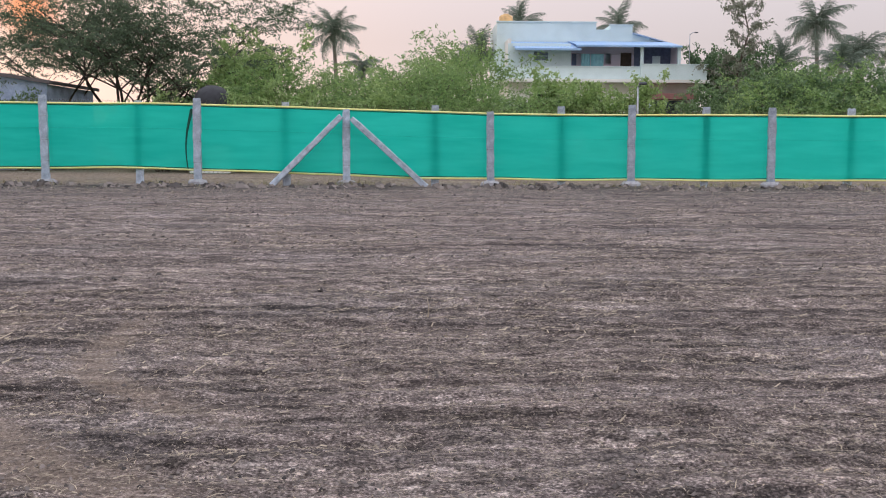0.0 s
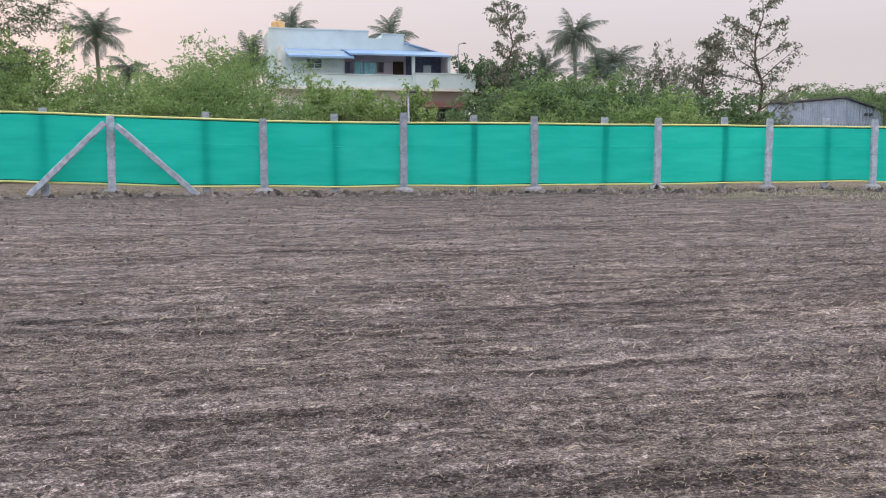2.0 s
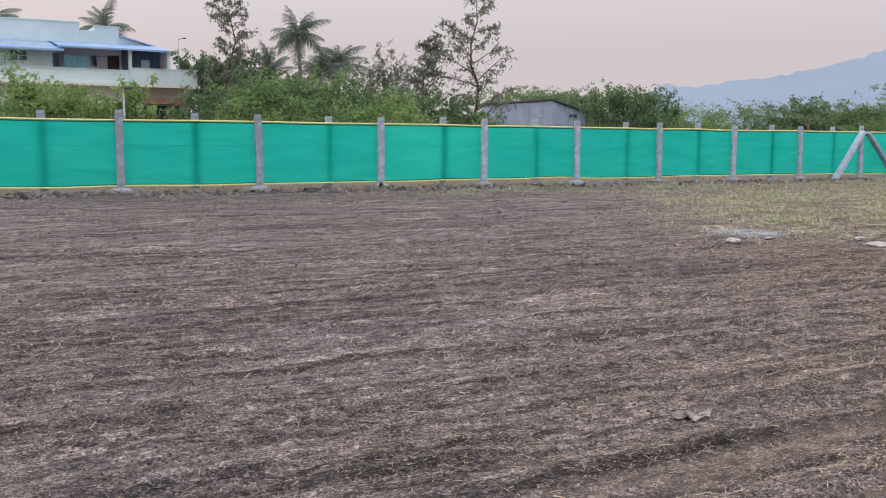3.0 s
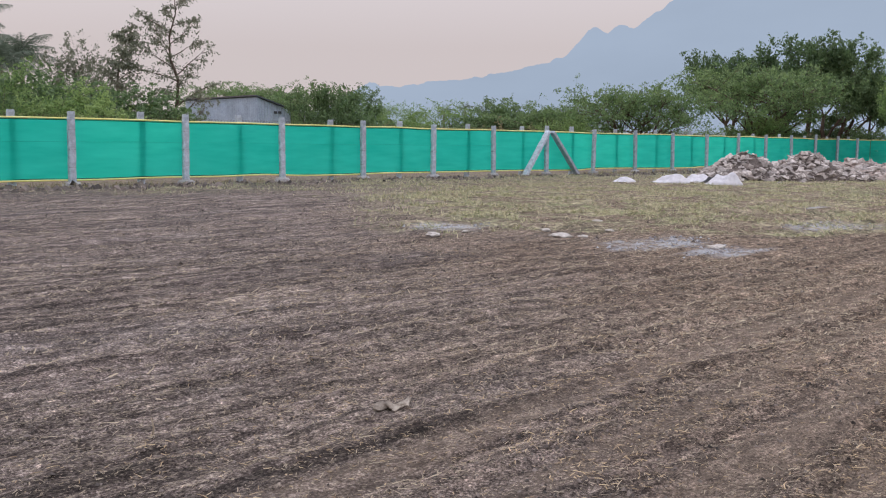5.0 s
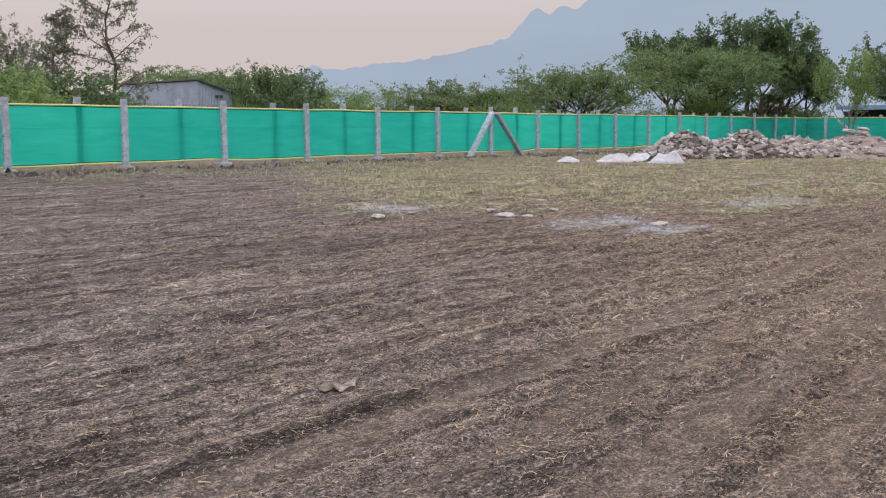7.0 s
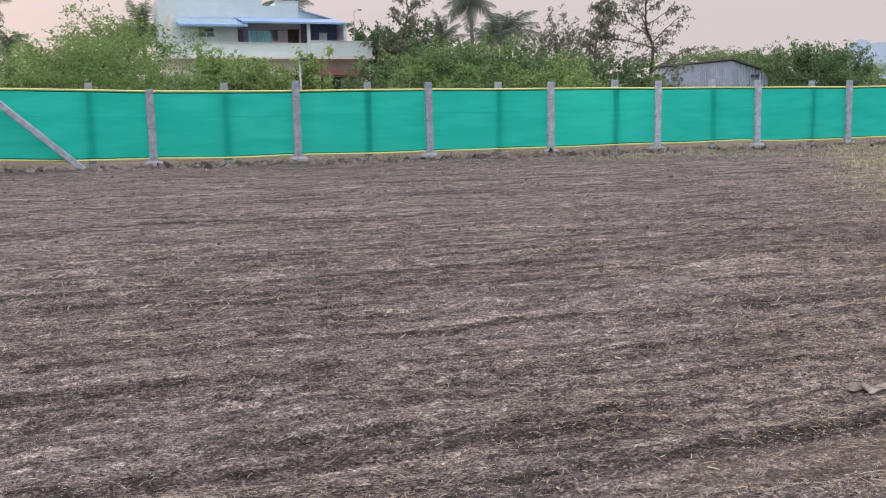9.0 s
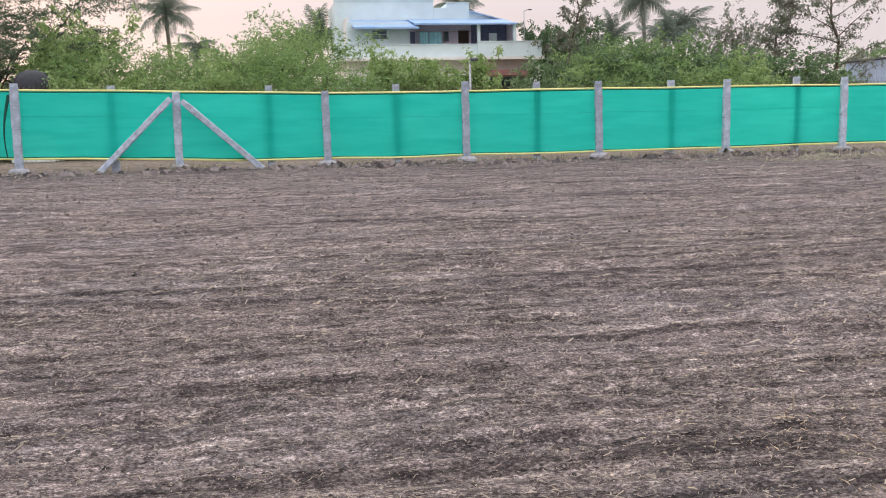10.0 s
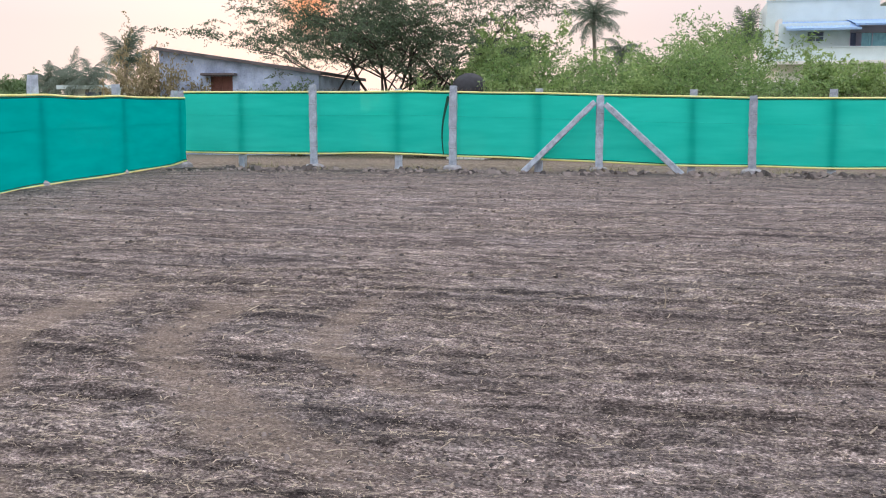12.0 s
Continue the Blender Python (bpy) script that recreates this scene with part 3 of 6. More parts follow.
def strips(name, mat, label, category, x, y, length, width, lift, seed, yaw=None, stand=0.0, bent=True):
    """Many small bent blades lying on the soil, as one object."""
    rng = np.random.default_rng(seed)
    n = len(x)
    a = rng.uniform(0, 2 * np.pi, n) if yaw is None else yaw
    up = rng.uniform(-0.05, 0.3, n) + stand * rng.uniform(0.3, 1.6, n)
    d = np.stack([np.cos(a) * np.cos(up), np.sin(a) * np.cos(up), np.sin(up)], -1)
    s = np.stack([-np.sin(a), np.cos(a), rng.uniform(-0.6, 0.6, n)], -1) * (width * 0.5)[:, None]
    p0 = np.stack([x, y, ground_z(x, y) + lift], -1)
    bend = np.stack([rng.normal(0, 0.12, n), rng.normal(0, 0.12, n), -np.abs(rng.normal(0, 0.1, n))], -1) * length[:, None]
    p1 = p0 + d * length[:, None] * 0.5
    p2 = p0 + d * length[:, None] + bend
    p2[:, 2] = np.maximum(p2[:, 2], p0[:, 2] - 0.004)
    if bent:
        co = np.stack([p0 - s, p0 + s, p1 - s, p1 + s, p2 - s * 0.5, p2 + s * 0.5], 1).reshape(-1, 3)
        b = np.arange(n)[:, None] * 6
        q = np.concatenate([b + np.array([0, 1, 3, 2]), b + np.array([2, 3, 5, 4])], 1).reshape(-1, 4)
    else:
        co = np.stack([p0 - s, p0 + s, p2 + s * 0.6, p2 - s * 0.6], 1).reshape(-1, 3)
        q = np.arange(n * 4).reshape(-1, 4)
    me = bpy.data.meshes.new(name)
    me.vertices.add(len(co))
    me.vertices.foreach_set("co", co.ravel())
    me.loops.add(q.size)
    me.loops.foreach_set("vertex_index", q.ravel())
    me.polygons.add(len(q))
    me.polygons.foreach_set("loop_start", np.arange(len(q)) * 4)
    me.update(calc_edges=True)
    me.materials.append(mat)
    return tagged(new(name, me), label, category, kind="stuff")


def scatter(n, x0, x1, y0, y1, seed, keep):
    rng = np.random.default_rng(seed)
    x, y = rng.uniform(x0, x1, n), rng.uniform(y0, y1, n)
    ok = rng.uniform(0, 1, n) < keep(x, y)
    return x[ok], y[ok], rng


def straw_keep(x, y):
    rows = 0.5 + 0.5 * fade(lattice(x * 0.35, y * 2.4, 21), 0.35, 0.7)
    return rows * (1 - 0.4 * tracks(x, y)) * (1 - 0.6 * grass_mask(x, y)) / (1 + (np.hypot(x + 0.5, y) / 7.5) ** 2)


sx, sy, rs = scatter(250000, -7, 15, 0.5, 14, 31, straw_keep)
ang = rs.normal(0, 1.0, len(sx)) + np.pi * rs.integers(0, 2, len(sx))
strips("straw_litter", L_STRAW, "short pale straw stalks strewn over the soil", "straw", sx, sy, np.minimum(rs.gamma(1.8, 0.0125, len(sx)) + 0.012, 0.08), rs.uniform(0.0024, 0.0056, len(sx)), 0.006, 32, ang)
sx, sy, rs = scatter(270000, -5, 10, 0.8, 9, 51, lambda x, y: (0.5 + 0.5 * fade(lattice(x * 1.2, y * 3.0, 26), 0.3, 0.7)) * (1 - 0.5 * tracks(x, y)) / (1 + (np.hypot(x, y) / 6.0) ** 2))
strips("chaff", L_STRAW, "fine broken chaff over the near soil", "chaff", sx, sy, rs.gamma(2.0, 0.004, len(sx)) + 0.006, rs.uniform(0.002, 0.0052, len(sx)), 0.004, 52, bent=False)
sx, sy, rs = scatter(360000, -14, 32, 1.5, 26, 33, lambda x, y: fade(np.hypot(x, y), 4.5, 8) * (0.2 + 0.8 * fade(lattice(x * 0.5, y * 2.6, 22), 0.38, 0.66)) * (1 - 0.5 * tracks(x, y)) * (0.7 + 0.5 * fade(x - y, 0, 5)) / (1 + (np.hypot(x, y) / 22) ** 2))
strips("far_straw_litter", L_STRAW, "pale straw strewn over the far soil", "straw", sx, sy, np.minimum(rs.gamma(2.5, 0.013, len(sx)) + 0.015, 0.085), rs.uniform(0.006, 0.014, len(sx)), 0.008, 34, rs.normal(0, 0.9, len(sx)), 0.1, bent=False)
sx, sy, rs = scatter(120000, 0, 14, 0.8, 10, 55, lambda x, y: fade(x + 0.5 * (6 - y) + 2 * (lattice(x * 0.6, y * 1.4, 56) - 0.5), 1.5, 6.5) * (0.2 + 0.8 * fade(lattice(x * 1.6, y * 3.2, 57), 0.4, 0.75)) * (1 - 0.35 * tracks(x, y)) / (1 + (np.hypot(x, y) / 6.5) ** 2))
strips("golden_straw", leaf_material("golden_straw", (0.66, 0.51, 0.315), (0.26, 0.18, 0.1), 0.15), "short golden straw bits over the brown soil", "straw", sx, sy, np.minimum(rs.gamma(2.2, 0.009, len(sx)) + 0.01, 0.07), rs.uniform(0.0028, 0.006, len(sx)), 0.008, 58)
sx, sy, rs = scatter(460000, 9, 60, 5, 26, 35, lambda x, y: grass_mask(x, y) * (1 - 0.7 * fade(y, 17, 23)) * (0.06 + 0.94 * fade(0.6 * lattice(x * 1.1, y * 1.1, 23) + 0.4 * lattice(x * 3.2, y * 3.2, 28), 0.45, 0.65)) / (1 + (x / 30) ** 2))
strips("cut_grass", L_GRASS, "short dry cut grass with green tufts", "grass", sx, sy, rs.uniform(0.04, 0.13, len(sx)), rs.uniform(0.007, 0.018, len(sx)), 0.0, 36, None, 0.5, bent=False)
sx, sy, rs = scatter(26000, 9, 60, 20.5, 26, 39, lambda x, y: fade(x, 9, 15) * fade(0.6 * lattice(x * 0.9, y * 1.1, 33) + 0.4 * lattice(x * 3, y * 3, 34), 0.4, 0.65))
strips("grass_strip", L_GRASS, "thin grey-green grass before the fence", "grass", sx, sy, rs.uniform(0.04, 0.13, len(sx)), rs.uniform(0.006, 0.014, len(sx)), 0.0, 40, None, 0.6, bent=False)
sx, sy, rs = scatter(15000, -14, 74, 25.9, 27.6, 37, lambda x, y: fade(lattice(x * 0.9, y * 0.9, 24), 0.45, 0.8))
strips("fence_weeds", L_DRY, "dry weeds along the foot of the fence", "weeds", sx, sy, rs.uniform(0.05, 0.22, len(sx)), rs.uniform(0.008, 0.02, len(sx)), 0.0, 38, None, 0.8)


def make_clods(name, label, cx, cy, rc, small, spread, most, mat=None, category="soil clods"):
    unit = np.array([(1, 0, -0.4), (-1, 0, -0.4), (0, 1, -0.4), (0, -1, -0.4), (0.3, 0.2, 0.8), (-0.3, -0.2, 0.75)], float)
    tri = np.array([(0, 2, 4), (2, 1, 5), (2, 5, 4), (1, 3, 5), (3, 0, 4), (3, 4, 5)])
    n = len(cx)
    size = np.minimum(rc.gamma(2.0, spread, n) + small, most)
    jig = unit[None] + rc.normal(0, 0.2, (n, 6, 3))
    co = jig * (size[:, None, None] * np.array([1.2, 1.0, 0.8]))
    co += np.stack([cx, cy, ground_z(cx, cy) + size * 0.25], -1)[:, None]
    f = (np.arange(n)[:, None, None] * 6 + tri[None]).reshape(-1, 3)
    me = mesh_of(name, co.reshape(-1, 3).tolist(), f.tolist(), mat or L_CLOD)
    tagged(new(name, me), label, category, kind="stuff")


make_clods("soil_clods", "small crumbly brown soil clods", *scatter(210000, -6, 12, 0.5, 13, 41, lambda x, y: (0.2 + 0.8 * fade(lattice(x * 0.8, y * 3, 25), 0.4, 0.8)) * (1 - 0.7 * tracks(x, y)) / (1 + (np.hypot(x, y) / 5) ** 2)), 0.002, 0.0024, 0.014)
make_clods("far_clods", "dark soil clods strewn along the far furrows", *scatter(40000, -12, 30, 1.5, 24.5, 45, lambda x, y: fade(np.hypot(x, y), 7, 13) * (0.15 + 0.85 * fade(lattice(x * 0.7, y * 3.2, 30), 0.4, 0.75)) * (1 - 0.8 * grass_mask(x, y)) * (1 - 0.7 * tracks(x, y))), 0.006, 0.0045, 0.028)
make_clods("edge_clods", "rough dark clods turned up along the fence foot", *scatter(9000, -14, 60, 24.0, 26.7, 43, lambda x, y: fade(lattice(x * 1.1, y * 1.4, 27), 0.4, 0.75)), 0.018, 0.02, 0.13)



def spill_keep(x, y):
    """Where plaster and ash were tipped out: the two large patches and the smaller ones about them."""
    best = np.zeros_like(x)
    for cx, cy, rx, ry in ((12.0, 7.5, 1.4, 0.55), (11.9, 6.3, 1.3, 0.45), (11.4, 11.0, 0.9, 0.6), (17.2, 7.15, 1.4, 0.7)):
        best = np.maximum(best, 1 - fade(np.hypot((x - cx) / rx, (y - cy) / ry), 0.3, 1.25))
    return best * fade(lattice(x * 3, y * 3, 47), 0.35, 0.75)


make_clods("plaster_chips", "pale blue-grey chips of spilt plaster and ash", *scatter(16000, 9.5, 19, 5.4, 12, 48, spill_keep), 0.006, 0.005, 0.03, leaf_material("plaster_chips", (0.56, 0.58, 0.63), (0.16, 0.16, 0.17), 0.0), "plaster chips")

# ---- distance: mountains ----
def ridge_mesh(name, bearings, heights, dist, mat, label, seed):
    """A mountain as a long ridge with a sloping front and back; bearings in degrees right of +y."""
    b = np.arange(bearings[0], bearings[-1], 0.12)
    h = np.interp(b, bearings, heights) * 1.0
    h += (lattice(b * 2.2, b * 0, seed) - 0.5) * 10 + (lattice(b * 7, b * 0, seed + 1) - 0.5) * 5
    verts, faces = [], []
    for k, (deg, z) in enumerate(zip(b, h)):
        s, c = math.sin(radians(deg)), math.cos(radians(deg))
        for d, zz in ((dist - 500, -30), (dist, z), (dist + 500, -30)):
            verts.append((s * d, c * d, zz))
        if k:
            i = 3 * k
            faces += [(i - 3, i, i + 1, i - 2), (i - 2, i + 1, i + 2, i - 1)]
    tagged(new(name, mesh_of(name, verts, faces, mat, True)), label, "mountain", kind="structure")


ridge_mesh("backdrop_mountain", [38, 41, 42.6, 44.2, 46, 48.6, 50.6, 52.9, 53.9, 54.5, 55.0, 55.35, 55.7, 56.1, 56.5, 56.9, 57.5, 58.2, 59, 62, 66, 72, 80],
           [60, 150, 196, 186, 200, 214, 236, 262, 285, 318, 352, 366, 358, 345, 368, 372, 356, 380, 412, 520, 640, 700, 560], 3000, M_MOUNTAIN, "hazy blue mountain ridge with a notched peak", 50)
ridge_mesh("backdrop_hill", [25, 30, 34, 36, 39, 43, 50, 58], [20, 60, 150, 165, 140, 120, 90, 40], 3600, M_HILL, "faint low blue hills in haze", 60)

# ---- the fence ----
FENCE_Y = 27.0
ODD = [(-10.6, 2.24), (-6.56, 2.17), (-2.57, 1.91), (1.32, 1.87), (5.14, 2.07), (8.98, 2.02), (12.82, 2.01), (16.52, 2.03), (20.28, 2.05), (23.98, 2.03), (27.69, 1.96), (31.36, 2.0),
       (35.03, 2.07), (38.69, 1.97), (42.36, 2.0), (46.02, 1.93), (49.69, 1.9), (53.36, 2.02), (57.03, 2.0), (60.7, 2.01), (64.4, 2.1), (68.07, 2.05), (71.75, 1.95)]
EVEN = [-12.79, -8.1, -4.18, -0.19, 3.24, 7.15, 11.09, 14.98, 18.54, 22.41, 25.81, 29.67] + [ODD[i][0] + 1.85 for i in range(11, 22)]


def post_mesh(seed, height, w=0.19, d=0.13):
    """A rough-hewn stone post: many rings, uneven sides, a chipped top."""
    rng = random.Random(seed)
    verts, faces = [], []
    rings = 15
    for i in range(rings):
        z = -0.15 + (height + 0.15) * i / (rings - 1)
        k = 0.9 if i == rings - 1 else 1.0
        for cx, cy in ((-1, -0.8), (-0.8, -1), (0.8, -1), (1, -0.8), (1, 0.8), (0.8, 1), (-0.8, 1), (-1, 0.8)):
            verts.append((cx * w / 2 * k + rng.uniform(-0.009, 0.009), cy * d / 2 * k + rng.uniform(-0.007, 0.007), z + rng.uniform(-0.012, 0.012) * (i == rings - 1)))
    for i in range(rings - 1):
        for k in range(8):
            a, b = i * 8 + k, i * 8 + (k + 1) % 8
            faces.append((a, b, b + 8, a + 8))
    faces.append(tuple(range((rings - 1) * 8, rings * 8)))
    return mesh_of("post", verts, faces, M_STONE)


def foot_mesh(seed, r=0.27, h=0.12):
    rng = random.Random(seed)
    verts, faces = [], []
    for z, k in ((-0.12, 1.0), (h * 0.55, 0.95), (h, 0.72), (h * 1.1, 0.35)):
        for i in range(12):
            a = 2 * math.pi * i / 12
            sq = 1 / max(abs(math.cos(a)), abs(math.sin(a))) ** 0.6
            verts.append((math.cos(a) * r * k * sq * rng.uniform(0.9, 1.08), math.sin(a) * r * 0.8 * k * sq, z + rng.uniform(-0.01, 0.01)))
    for j in range(3):
        for i in range(12):
            a, b = j * 12 + i, j * 12 + (i + 1) % 12
            faces.append((a, b, b + 12, a + 12))
    faces.append(tuple(range(36, 48)))
    return mesh_of("footing", verts, faces, M_FOOT)


POST_MESHES = [post_mesh(100 + i, 2.0, 0.2) for i in range(6)]
FOOT_MESHES = [foot_mesh(200 + i) for i in range(4)]
rp = random.Random(7)


def tie_mesh():
    verts, faces = [], []
    ring = [Vector((c * 0.101, d * 0.072, 0.006 * c)) for c, d in ((-1, -1), (1, -1), (1, 1), (-1, 1), (-1, -1))]
    tube(verts, faces, ring, [0.0035] * 5, 4)
    return mesh_of("wire_tie", verts, faces, M_WIRE)


TIE = tie_mesh()


def wire_ties(parent, height):
    """Wire loops that bind the net to a post."""
    for k in (0.52, 0.27, 0.8):
        part_mesh("wire_tie", TIE, parent, "thin dark binding wire").location.z = k * height


def fence_post(x, y, height, yaw=0.0, footing=True, tie=True):
    z = float(lie(np.array(y)))
    p = holder("fence_post", (x, y, z), "rough grey stone fence post set in a cement footing", "post", "fence posts")
    p.rotation_euler = (radians(rp.uniform(-0.8, 0.8)), radians(rp.uniform(-1.0, 1.0)), radians(yaw + rp.uniform(-3, 3)))
    shaft = part_mesh("post", rp.choice(POST_MESHES), p)
    shaft.scale.z = (height - z) / 2.0
    if footing:
        f = part_mesh("footing", rp.choice(FOOT_MESHES), p, "pale trowelled cement footing")
        f.rotation_euler.z = rp.uniform(-0.2, 0.2)
    if tie:
        wire_ties(p, height)
    return p


for px, ph in ODD:
    fence_post(px, FENCE_Y, ph)
for px in EVEN:
    fence_post(px, FENCE_Y, 2.02 + 0.1 * float(fade(-px, 1, 7)) + rp.uniform(-0.03, 0.05), footing=False, tie=False)


def net_top(x):
    return 1.80 + 0.225 * fade(-x, -3, 9) + 0.02 * fade(x, 20, 60)


def net_low(x):
    return 0.085 + 0.255 * fade(-x, 0, 9) + 0.03 * fade(x, 8, 16)


def shade_net(path, top, low, mat, seed, label, step=0.16, hem_r=0.026, sag=0.02):
    """A net run along path(s) -> (x, y) for s in metres, with yellow hems along both edges."""
    count, place = path
    verts, faces, rows = [], [], 9
    ups, downs = [], []
    for i in range(count + 1):
        s = i * step
        x, y, nx, ny = place(s)
        z1 = top(s, x) + sag * (float(lattice(np.array(s * 0.55), np.array(0.0), seed)) - 0.5) * 2
        z0 = low(s, x) + sag * 1.6 * (float(lattice(np.array(s * 0.5), np.array(3.0), seed)) - 0.5) * 2
        for j in range(rows):
            k = j / (rows - 1)
            o = 0.05 * (float(lattice(np.array(s * 1.1), np.array(k * 1.6), seed + 1)) - 0.5) * math.sin(math.pi * (0.15 + 0.7 * k))
            verts.append((x + nx * o, y + ny * o, z0 + (z1 - z0) * k))
        ups.append(Vector((x, y, z1)))
        downs.append(Vector((x, y, z0)))
        if i:
            for j in range(rows - 1):
                a = (i - 1) * rows + j
                faces.append((a, a + rows, a + rows + 1, a + 1))
    nx_side = place(0.0)[2]
    base = holder("shade_net", (0, 0, 0), label, "shade net", "fence nets")
    part_mesh("net_sheet", mesh_of("net_sheet", verts, faces, mat, True), base)
    sv, sf = [], []
    mids = [Vector(verts[i * rows + 5]) + Vector((-nx_side * 0.006, -0.006, 0)) for i in range(count + 1)]
    tube(sv, sf, mids, [0.006] * len(mids), 4, (0, 0, 1))
    part_mesh("seam", mesh_of("seam", sv, sf, M_SEAM, True), base, "faint sewn seam along the net")
    for name, line, off in (("top_hem", ups, 0.012), ("bottom_hem", downs, -0.012)):
        hv, hf = [], []
        tube(hv, hf, [p + Vector((0, -0.012, off)) for p in line], [hem_r] * len(line), 5, (0, 0, 1))
        part_mesh(name, mesh_of(name, hv, hf, M_HEM, True), base, "bright yellow rolled hem")
        hv, hf = [], []
        tube(hv, hf, [p + Vector((0, 0, -off * 2.6)) for p in line], [0.011] * len(line), 4, (0, 0, 1))
        part_mesh("selvedge", mesh_of("selvedge", hv, hf, M_HEM_DARK, True), base, "dark green selvedge band")
    return base


STOPS = sorted([(x, 1.0) for x, _ in ODD] + [(x, -1.0) for x in EVEN] + [(-14.6, 0.0), (74.3, 0.0)])


def front_place(s):
    """Behind the odd posts, before the even ones."""
    x = -14.6 + s
    y = np.interp(x, [a for a, _ in STOPS], [b for _, b in STOPS])
    y = math.sin(y * math.pi / 2) * 0.1
    return x, FENCE_Y + y, 0.0, 1.0


shade_net((int(88.9 / 0.16), front_place), lambda s, x: float(net_top(x)), lambda s, x: float(net_low(x)), M_NET, 71, "green woven shade net with yellow hems along the fence")

LEFT_A, LEFT_B = Vector((-14.45, 26.85)), Vector((-11.0, 8.6))
left_len = (LEFT_B - LEFT_A).length
left_way = (LEFT_B - LEFT_A) / left_len


def left_place(s):
    p = LEFT_A + left_way * s
    bow = 0.06 * math.sin((s - 0.56) * 2 * math.pi / 4.4)
    return p.x + bow, p.y, 1.0, 0.2


shade_net((int(left_len / 0.16), left_place), lambda s, x: 1.87 - 0.028 * s, lambda s, x: 0.05 - 0.02 * s, M_NET_SHADED, 75, "teal shade net with yellow hems on the side fence, coloured darker for facing away from the light")
for k in range(5):
    q = LEFT_A + left_way * (0.56 + 4.4 * k) + Vector((-0.17, -0.03))
    fence_post(q.x, q.y, 2.06 - 0.02 * k, yaw=80, tie=False)
fence_post(-14.85, 27.3, 2.1, tie=False)


def right_place(s):
    return 74.3 + 0.05 * math.sin(s * 1.7), 27.0 - s, 1.0, 0.0


shade_net((int(27 / 0.16), right_place), lambda s, x: 1.82, lambda s, x: 0.08, M_NET, 79, "green shade net on the far side fence")
for k in range(8):
    fence_post(74.2 if k % 2 else 74.45, 26.4 - 3.8 * k + 3.0, 2.0, yaw=90)


def fence_brace(x, z, foot_x, foot_z, y, fy, seed):
    """A stone strut from a footing up to a post."""
    a, b = Vector((foot_x, fy, foot_z)), Vector((x, y, z))
    way = b - a
    ob = new("fence_brace", post_mesh(seed, way.length - 0.15, 0.25, 0.15))
    ob.matrix_world = Matrix.Translation(a) @ way.to_track_quat("Z", "Y").to_matrix().to_4x4() @ Matrix.Translation((0, 0, 0.15))
    tagged(ob, "leaning grey stone strut propping a fence post", "brace", "fence braces")


fence_brace(-2.70, 1.72, -4.55, -0.13, 26.82, 26.72, 301)
fence_brace(-2.42, 1.66, -0.42, -0.15, 26.82, 26.72, 302)
fence_brace(34.9, 1.82, 33.1, -0.12, 26.82, 26.7, 303)
fence_brace(35.2, 1.8, 37.0, -0.12, 26.82, 26.7, 304)
fence_brace(73.9, 1.65, 73.9, -0.12, 24.6, 22.6, 305)


def chain_link():
    """Diamond wire behind the net, knuckled along its top, with two line wires."""
    verts, faces = [], []
    x0, x1, top = -14.4, 74.2, 1.88
    step = 0.12
    n = int((x1 - x0) / step)
    for i in range(n):
        x = x0 + i * step
        t = top + 0.21 * float(fade(-x, -3, 9))
        for s in (1, -1):
            a, b = Vector((x, 27.19, 0.12)), Vector((x + s * (t - 0.12) * 0.62, 27.195, t))
            if b.x < x0 or b.x > x1:
                continue
            tube(verts, faces, [a, b], [0.0022, 0.0022], 3)
            tube(verts, faces, [b, b + Vector((s * 0.02, 0, 0.045))], [0.007, 0.004], 4)
    base = holder("chain_link_fence", (0, 0, 0), "rusty chain link wire behind the shade net", "wire fence")
    part_mesh("diamond_wire", mesh_of("diamond_wire", verts, faces, M_WIRE), base)
    for z in (0.55, 1.83):
        verts, faces = [], []
        pts = [Vector((x, 27.2, z + 0.21 * float(fade(-x, -3, 9)) * (z > 1))) for x in np.arange(x0, x1, 1.2)]
        tube(verts, faces, pts, [0.006] * len(pts), 4)
        part_mesh("line_wire", mesh_of("line_wire", verts, faces, M_WIRE), base)


chain_link()


def loose_flap():
    """A torn dark strip of net hanging beside a post."""
    verts, faces = [], []
    for i in range(13):
        k = i / 12
        z = 1.9 - 1.6 * k
        w = 0.035 * (1 - k) ** 2 + 0.016
        x = -6.68 - 0.17 * math.sin(k * 2.4) - 0.02 * k
        for dx, dy in ((-w, 0.02), (0, -0.03), (w, 0.02)):
            verts.append((x + dx, 26.99 + dy, z))
        if i:
            a = 3 * (i - 1)
            faces += [(a, a + 1, a + 4, a + 3), (a + 1, a + 2, a + 5, a + 4)]
    ob = new("net_strip", mesh_of("net_strip", verts, faces, M_HEM_DARK, True))
    tagged(ob, "loose dark green net strip hanging beside a post", "net strip")


loose_flap()


